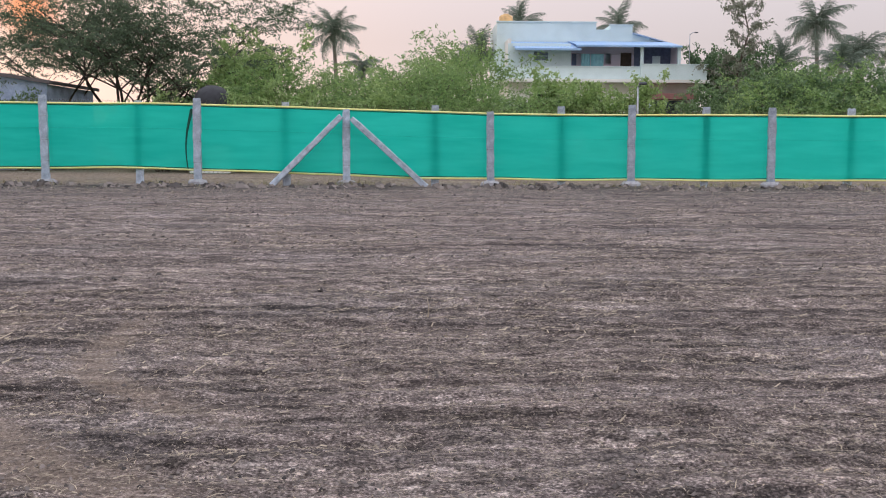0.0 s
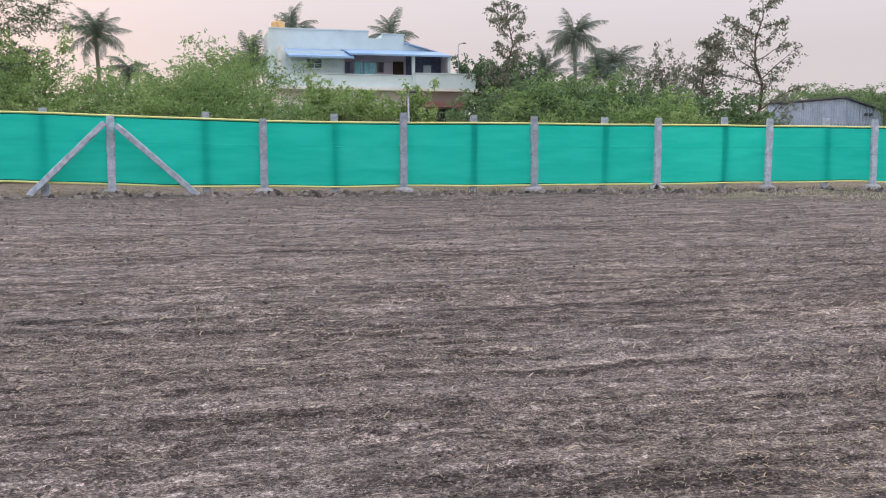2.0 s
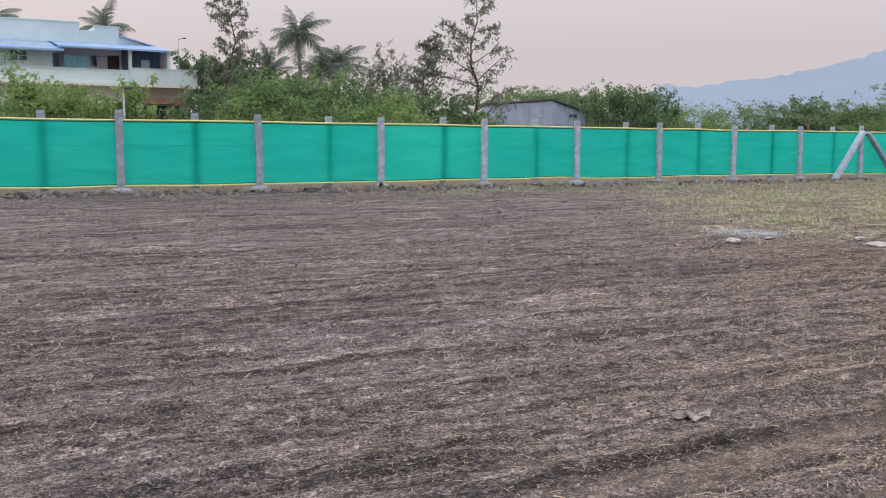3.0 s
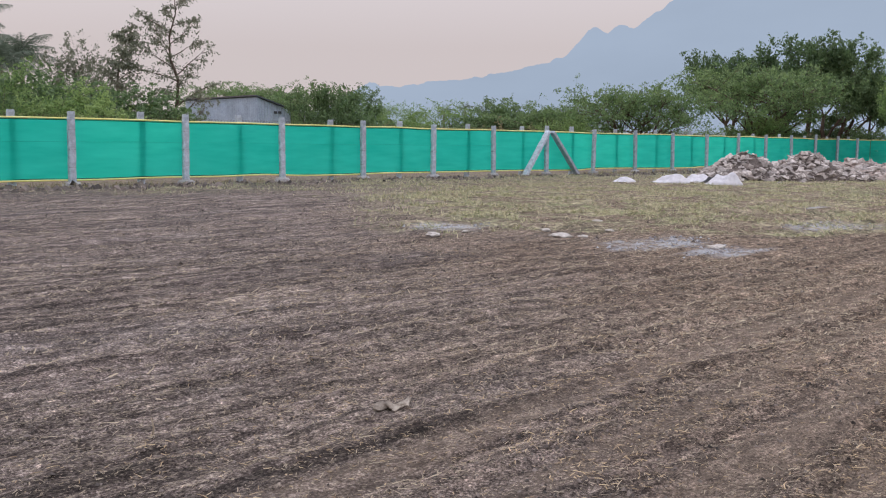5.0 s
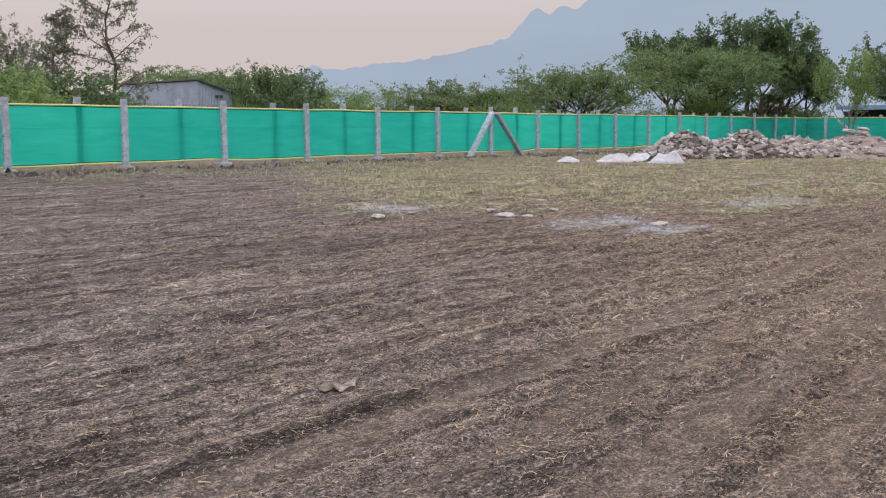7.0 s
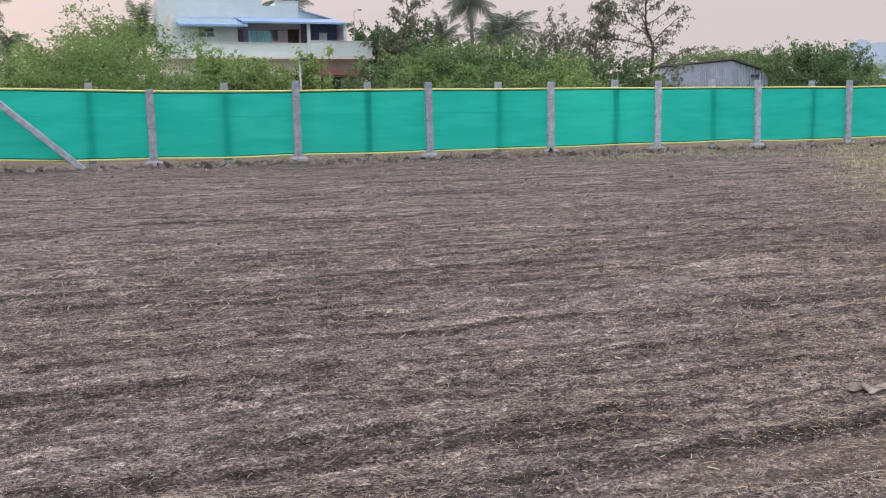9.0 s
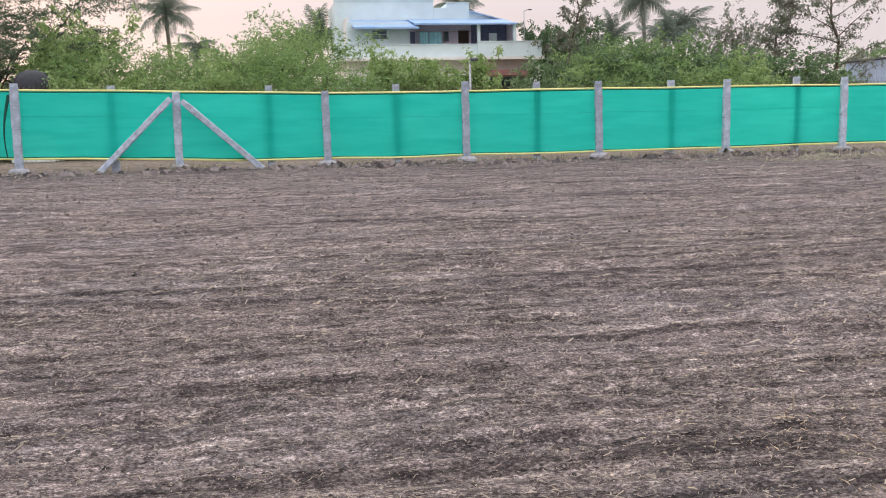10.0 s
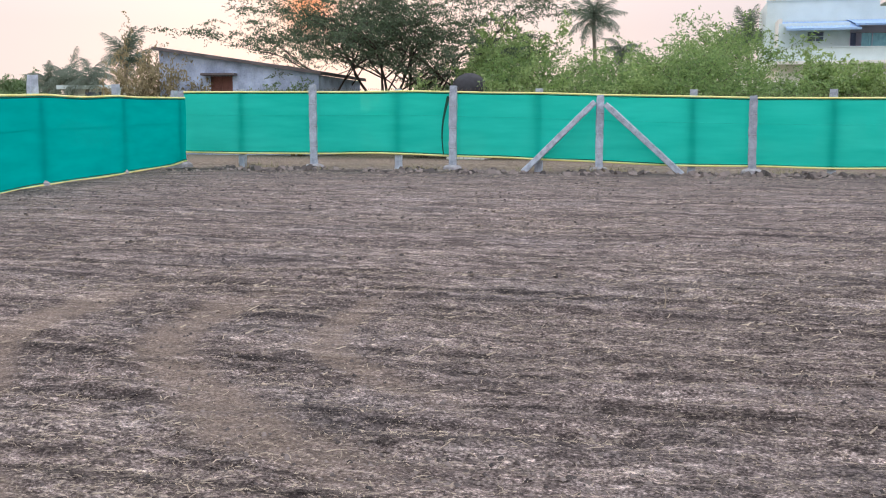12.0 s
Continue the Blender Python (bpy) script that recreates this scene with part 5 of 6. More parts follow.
for row in ((-6.9, 75.0, 9.0, 601, 16, 0.86, 18), (7.0, 75.0, 9.7, 602, 10, 0.78, 36), (3.6, 68.0, 6.6, 603, 14, 0.85, 30), (14.2, 74.0, 9.4, 604, 10, 0.82, 28), (26.1, 67.0, 9.1, 605, 17, 0.82, 8),
            (22.1, 62.0, 5.9, 606, 10, 0.7, 45), (23.9, 55.0, 6.0, 607, 14, 0.68, 25), (21.5, 52.0, 5.2, 609, 13, 0.66, 25), (-4.3, 66.0, 6.2, 610, 14, 0.5, -20),
            (-31.4, 52.0, 4.8, 611, 16, 0.72, 25), (-30.0, 46.0, 3.6, 612, 12, 0.6, -5), (-33.6, 49.8, 3.6, 613, 14, 0.62, 15), (-36.6, 52.0, 3.5, 614, 14, 0.6, 15),
            (87.0, 82.0, 5.4, 615, 9, 0.42, 10), (88.8, 80.3, 5.8, 616, 9, 0.42, 10), (90.5, 78.5, 5.5, 617, 9, 0.42, 10)):
    palm(*row)


# ---- the two-storey house ----
def wall_with_holes(x0, x1, y0, y1, z0, z1, holes):
    """A wall along x with rectangular openings (xa, xb, za, zb), as boxes that butt."""
    bm = bmesh.new()
    cuts = sorted({x0, x1, *[h[0] for h in holes], *[h[1] for h in holes]})
    for a, b in zip(cuts, cuts[1:]):
        zs = sorted([(h[2], h[3]) for h in holes if h[0] <= a and h[1] >= b])
        z = z0
        for za, zb in zs:
            if za > z:
                box(bm, a, b, y0, y1, z, za)
            z = zb
        if z < z1:
            box(bm, a, b, y0, y1, z, z1)
    bmesh.ops.remove_doubles(bm, verts=bm.verts[:], dist=0.001)
    return bm


def corrugated(x0, x1, ya, za, yb, zb, mat, name, parent, pitch=0.2, depth=0.035, label=""):
    """A wavy roof sheet from the high edge (ya, za) to the low edge (yb, zb)."""
    verts, faces = [], []
    n = int((x1 - x0) / pitch * 4)
    for i in range(n + 1):
        x = x0 + (x1 - x0) * i / n
        w = depth * math.cos(i * math.pi / 2)
        for y, z in ((ya, za), (yb, zb)):
            verts += [(x, y, z + w), (x, y, z + w - 0.02)]
        if i:
            a, b = 4 * (i - 1), 4 * i
            faces += [(a, b, b + 2, a + 2), (a + 1, a + 3, b + 3, b + 1), (a + 2, b + 2, b + 3, a + 3), (a, a + 1, b + 1, b)]
    return part_mesh(name, mesh_of(name, verts, faces, mat), parent, label)


def make_house():
    h = holder("house", (0, 0, 0), "pale mint two-storey house with blue sheet awnings", "house")
    Y = 62.0
    part("ground_floor_wall", wall_with_holes(5.0, 16.9, Y, Y + 0.25, 0, 4.78, [(12.95, 13.35, 0.4, 3.7), (13.75, 16.2, 0.0, 3.75), (7.2, 8.6, 1.6, 3.2)]), M_CREAM, h, "cream plastered ground floor wall")
    for row in ((5.0, 5.25, Y + 0.255, Y + 9, 0, 4.78), (16.65, 16.9, Y + 0.255, Y + 9, 0, 4.78), (5.255, 16.645, Y + 8.75, Y + 9, 0, 4.78)):
        part("side_wall", boxes(row), M_CREAM, h)
    part("inner_wall", boxes((5.3, 16.6, Y + 3.2, Y + 3.35, 0, 4.7)), M_DARK_ROOM, h)
    part("floor_slab", boxes((4.4, 17.2, Y - 1.2, Y + 9.2, 4.785, 4.97)), M_CREAM, h, "cream concrete slab edge")
    # balcony parapet, stepping forward at its right end
    part("balcony_parapet", boxes((4.6, 13.0, Y - 0.85, Y - 0.7, 4.975, 5.72), (12.99, 13.14, Y - 1.15, Y - 0.7, 4.975, 5.8), (13.145, 17.05, Y - 1.15, Y - 1.0, 4.975, 5.86), (16.9, 17.05, Y - 0.995, Y + 3, 4.975, 5.86), (4.6, 4.75, Y - 0.695, Y + 3, 4.975, 5.72)), M_LIME, h, "pale mint balcony parapet")
    part("parapet_coping", boxes((4.55, 13.0, Y - 0.9, Y - 0.65, 5.724, 5.77), (13.02, 17.1, Y - 1.2, Y - 0.95, 5.864, 5.91)), M_LIME, h)
    # upper room and verandah
    part("upper_room_wall", wall_with_holes(4.95, 8.85, Y, Y + 0.2, 4.975, 7.2, [(6.55, 7.43, 6.16, 6.7)]), M_LIME, h)
    part("upper_side_wall", boxes((4.95, 5.15, Y + 0.205, Y + 2.59, 4.975, 7.5)), M_CREAM, h)
    part("upper_side_wall", boxes((8.65, 8.85, Y + 0.205, Y + 2.1, 4.975, 7.0)), M_LIME, h)
    part("verandah_back_wall", wall_with_holes(8.86, 13.05, Y + 1.3, Y + 1.5, 4.975, 7.3, [(12.2, 12.92, 4.98, 6.8), (11.25, 11.6, 6.1, 6.75)]), M_LILAC, h, "lilac plastered verandah wall")
    d = part("door", boxes((12.22, 12.9, Y + 1.36, Y + 1.42, 4.98, 6.78)), M_DOOR, h, "dark brown door")
    part("handle", boxes((12.3, 12.34, Y + 1.32, Y + 1.358, 5.85, 6.0)), M_STEEL, d)
    part("verandah_column", boxes((13.05, 13.25, Y - 0.6, Y - 0.4, 4.975, 7.0), bevel=0.02), M_LIME, h)
    part("verandah_column", boxes((15.35, 15.55, Y - 0.6, Y - 0.4, 4.975, 7.1), bevel=0.02), M_LIME, h)
    part("blue_room_wall", wall_with_holes(13.06, 15.5, Y + 1.2, Y + 1.35, 4.975, 7.3, [(14.2, 14.75, 4.98, 6.6)]), M_DARK_ROOM, h, "shaded blue-grey room wall")
    part("blue_room_side", boxes((15.36, 15.54, Y - 0.395, Y + 1.195, 4.975, 7.05)), M_LILAC, h)
    w = part("window", boxes((6.55, 7.43, Y + 0.1, Y + 0.13, 6.16, 6.7)), M_DARK_ROOM, h, "dark window with white bars")
    part("window_bar", boxes((6.55, 7.43, Y + 0.04, Y + 0.09, 6.42, 6.46)), M_LIME, w)
    part("window_bar", boxes((6.98, 7.02, Y + 0.04, Y + 0.09, 6.16, 6.415)), M_LIME, w)
    part("window_bar", boxes((6.78, 6.82, Y + 0.04, Y + 0.09, 6.465, 6.7)), M_LIME, w)
    # main upper block behind, with its parapet
    part("upper_block", boxes((4.45, 10.85, Y + 2.6, Y + 8.5, 4.975, 8.78)), M_LIME, h)
    part("stair_gap_wall", boxes((10.855, 11.75, Y + 2.6, Y + 8.0, 4.975, 8.36)), M_LIME, h)
    part("stair_block", boxes((11.755, 13.2, Y + 2.6, Y + 8.0, 4.975, 8.64)), M_LIME, h)
    part("roof_coping", boxes((4.4, 10.9, Y + 2.55, Y + 2.75, 8.784, 8.86)), M_LIME, h)
    part("roof_coping", boxes((11.7, 13.25, Y + 2.55, Y + 2.75, 8.644, 8.7)), M_LIME, h)
    bm = bmesh.new()
    v = [bm.verts.new(p) for p in [(x, y, z) for y in (Y + 2.6, Y + 8.0) for x, z in ((13.205, 4.975), (15.5, 4.975), (15.5, 7.5), (13.205, 8.1))]]
    for f in ((0, 1, 2, 3), (7, 6, 5, 4), (0, 4, 5, 1), (1, 5, 6, 2), (2, 6, 7, 3), (3, 7, 4, 0)):
        bm.faces.new([v[i] for i in f])
    bmesh.ops.recalc_face_normals(bm, faces=bm.faces[:])
    part("low_block", bm, M_LIME, h, "pale block with a sloping roof")
    bm = bmesh.new()
    v = [bm.verts.new(p) for p in [(x, y, z + dz) for dz in (0.005, 0.07) for x, y, z in ((13.205, Y + 2.3, 8.1), (15.75, Y + 2.3, 7.435), (15.75, Y + 8.1, 7.435), (13.205, Y + 8.1, 8.1))]]
    for f in ((3, 2, 1, 0), (4, 5, 6, 7), (0, 1, 5, 4), (1, 2, 6, 5), (2, 3, 7, 6), (3, 0, 4, 7)):
        bm.faces.new([v[i] for i in f])
    part("lean_to_roof", bm, M_TIN, h, "pale grey-blue sloping sheet")
    corrugated(5.25, 9.3, Y + 2.55, 7.55, Y - 1.15, 6.78, M_BLUE_SHEET, "low_awning", h, label="sky-blue corrugated awning sheet")
    corrugated(9.0, 15.55, Y + 2.55, 7.6, Y - 0.9, 7.02, M_BLUE_SHEET, "awning", h, label="sky-blue corrugated awning sheet")
    part("awning_edge", boxes((5.25, 9.3, Y - 1.19, Y - 1.155, 6.68, 6.8)), M_BLUE_SHEET, h)
    part("awning_edge", boxes((9.0, 15.55, Y - 0.94, Y - 0.905, 6.93, 7.04)), M_BLUE_SHEET, h)
    # porch
    part("porch_awning", boxes((13.45, 16.4, Y - 1.6, Y - 0.02, 3.78, 4.12)), M_MAROON, h, "maroon porch awning")
    part("porch_column", boxes((13.36, 13.6, Y - 1.5, Y - 1.2, 0, 3.775), bevel=0.02), M_LIME, h)
    part("porch_column", boxes((16.1, 16.34, Y - 1.5, Y - 1.2, 0, 3.775), bevel=0.02), M_LIME, h)
    # roof tank
    t = holder("roof_tank", (5.15, Y + 4.2, 8.78), "pale orange water tank on the house roof", "water tank")
    verts, faces = [], []
    tube(verts, faces, [Vector((0, 0, z)) for z in (0, 0.06, 0.55, 0.65)], [0.42, 0.45, 0.45, 0.3], 16)
    part_mesh("tank_body", mesh_of("tank_body", verts, faces, M_ORANGE, True), t)
    verts, faces = [], []
    tube(verts, faces, [Vector((0, 0, z)) for z in (0.65, 0.72)], [0.2, 0.18], 12)
    part_mesh("lid", mesh_of("lid", verts, faces, M_ORANGE), t)
    # washing on the verandah
    for xa, xb, zl, m, lab in ((9.55, 10.1, 5.8, M_CLOTH_AQUA, "aqua cloth hung on the verandah line"), (10.15, 10.95, 5.75, M_CLOTH_AQUA, "pale aqua sheet hung on the verandah line"), (8.95, 9.25, 5.9, M_DARK_ROOM, "dark cloth hung on the verandah line")):
        verts, faces = [], []
        n = 12
        for i in range(n + 1):
            x = xa + (xb - xa) * i / n
            for z in (6.62, (6.62 + zl) / 2, zl):
                verts.append((x, Y + 0.4 + 0.05 * math.sin(i * 1.9) * (6.7 - z), z))
            if i:
                a = 3 * (i - 1)
                faces += [(a, a + 3, a + 4, a + 1), (a + 1, a + 4, a + 5, a + 2)]
        tagged(new("hanging_cloth", mesh_of("hanging_cloth", verts, faces, m, True)), lab, "cloth")
    verts, faces = [], []
    tube(verts, faces, [Vector((8.86, Y + 0.4, 6.63)), Vector((11, Y + 0.4, 6.61)), Vector((13.1, Y + 0.4, 6.63))], [0.01] * 3, 4)
    tagged(new("washing_line", mesh_of("washing_line", verts, faces, M_WIRE)), "thin washing line across the verandah", "line")


make_house()
pole_lamp(15.95, 61.0, 4.97, 7.75, 0.3, "thin pole with a lamp on the house balcony")


# ---- sheds ----
def make_whitewashed_shed():
    s = holder("whitewashed_shed", (0, 0, 0), "weathered blue-white shed with a sloping concrete roof", "shed")
    y0, y1 = 36.0, 41.0
    xa, xb, za, zb = -20.4, -13.8, 4.02, 3.05

    def slope(x):
        return za + (zb - za) * (x - xa) / (xb - xa)

    bm = bmesh.new()
    holes = (-18.24, -17.31, 1.75, 3.02)
    for a, b, lo, hi in ((xa, holes[0], 0, None), (holes[0], holes[1], 0, holes[2]), (holes[0], holes[1], holes[3], None), (holes[1], xb, 0, None)):
        v = [bm.verts.new((x, y, z)) for y in (y0, y0 + 0.25) for x, z in ((a, lo), (b, lo), (b, slope(b) if hi is None else hi), (a, slope(a) if hi is None else hi))]
        for f in ((0, 1, 2, 3), (7, 6, 5, 4), (0, 4, 5, 1), (1, 5, 6, 2), (2, 6, 7, 3), (3, 7, 4, 0)):
            bm.faces.new([v[i] for i in f])
    bmesh.ops.recalc_face_normals(bm, faces=bm.faces[:])
    part("front_wall", bm, M_WHITEWASH, s)
    part("end_wall", boxes((xa, xa + 0.25, y0 + 0.255, y1, 0, za - 0.06), (xb - 0.25, xb, y0 + 0.255, y1, 0, zb - 0.02), (xa + 0.255, xb - 0.255, y1 - 0.25, y1, 0, zb)), M_WHITEWASH, s)
    bm = bmesh.new()
    v = [bm.verts.new(p) for p in [(x, y, slope(x) + dz) for dz in (0.004, 0.13) for x, y in ((xa - 0.15, y0 - 0.3), (xb + 0.2, y0 - 0.3), (xb + 0.2, y1 + 0.2), (xa - 0.15, y1 + 0.2))]]
    for f in ((3, 2, 1, 0), (4, 5, 6, 7), (0, 1, 5, 4), (1, 2, 6, 5), (2, 3, 7, 6), (3, 0, 4, 7)):
        bm.faces.new([v[i] for i in f])
    part("roof", bm, M_ROOF_DARK, s, "dark stained concrete roof slab")
    part("window_hood", boxes((-18.5, -17.1, y0 - 0.35, y0 - 0.004, 3.03, 3.12), bevel=0.01), M_ROOF_DARK, s, "thin concrete hood")
    w = part("window", boxes((-18.24, -17.31, y0 + 0.06, y0 + 0.1, 1.75, 3.02)), M_SHUTTER, s, "closed red-brown wooden shutter")
    for x in (-18.2, -17.8, -17.38):
        part("shutter_rail", boxes((x, x + 0.05, y0 + 0.03, y0 + 0.058, 1.78, 3.0)), M_SHUTTER, w)


make_whitewashed_shed()


def make_tin_shed():
    s = holder("tin_shed", (0, 0, 0), "grey corrugated tin shed with a sloping roof", "shed")
    x0, x1, y0, y1, za, zb = 34.6, 37.1, 48.0, 55.6, 3.98, 3.3
    for name, pts in (("south_wall", [(x0 + (x1 - x0) * i / 48, y0 + 0.03 * math.cos(i * math.pi / 2)) for i in range(49)]), ("west_wall", [(x0 + 0.03 * math.cos(i * math.pi / 2), y0 + (y1 - y0) * i / 140) for i in range(141)])):
        verts, faces = [], []
        for i, (x, y) in enumerate(pts):
            top = za + (zb - za) * (x - x0) / (x1 - x0)
            for o in (0, 0.03):
                ox, oy = (0, o) if name == "south_wall" else (o, 0)
                verts += [(x + ox, y + oy, 0), (x + ox, y + oy, top)]
            if i:
                a, b = 4 * (i - 1), 4 * i
                faces += [(a, b, b + 1, a + 1), (a + 2, a + 3, b + 3, b + 2), (a + 1, b + 1, b + 3, a + 3)]
        part_mesh(name, mesh_of(name, verts, faces, M_TIN), s)
    part("back_wall", boxes((x1, x1 + 0.05, y0 + 0.06, y1, 0, zb), (x0 + 0.1, x1, y1, y1 + 0.05, 0, zb)), M_TIN, s)
    bm = bmesh.new()
    v = [bm.verts.new(p) for p in [(x, y, za + (zb - za) * (x - x0) / (x1 - x0) + dz) for dz in (0.02, 0.09) for x, y in ((x0 - 0.15, y0 - 0.2), (x1 + 0.3, y0 - 0.2), (x1 + 0.3, y1 + 0.2), (x0 - 0.15, y1 + 0.2))]]
    for f in ((3, 2, 1, 0), (4, 5, 6, 7), (0, 1, 5, 4), (1, 2, 6, 5), (2, 3, 7, 6), (3, 0, 4, 7)):
        bm.faces.new([v[i] for i in f])
    part("roof", bm, M_TIN_DARK, s, "dark tin roof edge")
    for x in (35.85, 36.15):
        part("vent", boxes((x, x + 0.2, y0 - 0.09, y0 - 0.035, 3.05, 3.2)), M_TIN_DARK, s, "small dark vent hole")


make_tin_shed()
pole_lamp(37.7, 47.4, 0.0, 3.65, -0.3, "thin pale curved lamp pole beside the tin shed")


def make_far_huts():
    s = holder("roadside_hut", (0, 0, 0), "low dark open hut with a blue-grey sheet roof", "hut")
    # near-black wall paints in the darkness inside the open hut
    part("back_wall", boxes((82.0, 82.2, 20.6, 26.4, 0, 2.5)), M_BLACK_TANK, s, "back wall coloured dark as the hut's shaded inside")
    part("fascia", boxes((79.93, 79.99, 20.2, 26.8, 2.5, 2.84)), M_BLUE_SHEET, s, "faded blue sheet edge")
    part("side_wall", boxes((80.6, 83.99, 26.2, 26.4, 0, 2.4)), M_DARK_ROOM, s)
    for y in (20.7, 22.6, 24.4, 26.0):
        part("hut_post", boxes((80.5, 80.62, y, y + 0.12, 0, 2.2)), M_BARK, s)
    bm = bmesh.new()
    v = [bm.verts.new(p) for p in [(x, y, z + dz) for dz in (0, 0.08) for x, y, z in ((80.0, 20.2, 2.72), (84.5, 20.2, 2.45), (84.5, 26.8, 2.45), (80.0, 26.8, 2.72))]]
    for f in ((3, 2, 1, 0), (4, 5, 6, 7), (0, 1, 5, 4), (1, 2, 6, 5), (2, 3, 7, 6), (3, 0, 4, 7)):
        bm.faces.new([v[i] for i in f])
    part("roof", bm, M_BLUE_SHEET, s, "faded blue sheet roof")
    t = holder("painted_shop", (0, 0, 0), "small cream painted shop beyond the far fence", "shop")
    part("wall", boxes((82.0, 86.0, 16.4, 20.0, 0, 2.85)), M_CREAM, t)
    part("roof", boxes((81.7, 86.2, 16.1, 20.15, 2.855, 2.98)), M_ROOF_DARK, t)
    part("shutter", boxes((81.93, 81.995, 17.2, 18.9, 0.1, 2.2)), M_TIN, t)
    u = holder("low_building", (0, 0, 0), "low pale flat-roofed building far beyond the side fence", "building")
    part("wall", boxes((-31.4, -28.4, 46.0, 49.0, 0, 3.0)), M_CREAM, u)
    part("roof", boxes((-31.7, -28.1, 45.7, 49.2, 3.005, 3.2)), M_LIME, u)
    part("window", boxes((-30.2, -29.2, 45.94, 45.995, 2.3, 2.85)), M_DARK_ROOM, u)


make_far_huts()


def black_tank():
    t = holder("water_tank", (-7.4, 33.2, 0.0), "black domed plastic water tank beyond the fence", "water tank")
    verts, faces = [], []
    tube(verts, faces, [Vector((0, 0, z)) for z in (0.9, 1.0, 2.35, 2.6, 2.78, 2.86)], [0.56, 0.6, 0.6, 0.54, 0.36, 0.16], 18)
    part_mesh("tank_body", mesh_of("tank_body", verts, faces, M_BLACK_TANK, True), t)
    part("plinth", boxes((-0.65, 0.65, -0.65, 0.65, 0, 0.895), bevel=0.02), M_CREAM, t, "cement tank plinth")


black_tank()


# ---- rubble, sacks and loose things on the field ----
def chunk_mesh(seed, slab=False):
    rng = random.Random(seed)
    bm = bmesh.new()
    sx, sy, sz = (1.0, rng.uniform(0.55, 0.9), rng.uniform(0.12, 0.2)) if slab else (1.0, rng.uniform(0.55, 0.95), rng.uniform(0.35, 0.7))
    pts = [bm.verts.new((rng.choice((-1, 1)) * sx * rng.uniform(0.3, 0.5), rng.choice((-1, 1)) * sy * rng.uniform(0.3, 0.5), rng.choice((-1, 1)) * sz * rng.uniform(0.35, 0.5))) for _ in range(16)]
    bmesh.ops.convex_hull(bm, input=pts)
    loose = [v for v in bm.verts if not v.link_faces]
    bmesh.ops.delete(bm, geom=loose, context="VERTS")
    me = bpy.data.meshes.new("chunk")
    bm.to_mesh(me)
    bm.free()
    me.materials.append(M_RUBBLE)
    return me


CHUNKS = [chunk_mesh(700 + i) for i in range(9)]
SLABS = [chunk_mesh(720 + i, True) for i in range(4)]


def mound(name, lobes, extent, seed, mat):
    """A heap: the highest of several rounded lobes (x, y, radius x, radius y, height), noisy, feathered to nothing."""
    x0, x1, y0, y1 = extent
    xs, ys = np.arange(x0, x1, 0.16), np.arange(y0, y1, 0.16)
    gx, gy = np.meshgrid(xs, ys)
    z = np.zeros_like(gx)
    for cx, cy, rx, ry, hh in lobes:
        d = np.hypot((gx - cx) / rx, (gy - cy) / ry)
        z = np.maximum(z, hh * np.clip(1 - d, 0, 1) ** 0.8)
    body = fade(z, 0.0, 0.15)
    z = z + body * 0.14 * (lattice(gx * 2.3, gy * 2.3, seed) - 0.5) + body * 0.07 * (lattice(gx * 6, gy * 6, seed + 1) - 0.5)
    z = z - 0.08 * (1 - body) + lie(gy)
    nx = len(xs)
    verts = np.stack([gx, gy, z], -1).reshape(-1, 3).tolist()
    faces = [(j * nx + i, j * nx + i + 1, (j + 1) * nx + i + 1, (j + 1) * nx + i) for j in range(len(ys) - 1) for i in range(nx - 1)]
    return mesh_of(name, verts, faces, mat, True)


def lobe_height(lobes, x, y):
    return max(max(0.0, hh * max(0.0, 1 - math.hypot((x - cx) / rx, (y - cy) / ry)) ** 0.8) for cx, cy, rx, ry, hh in lobes)


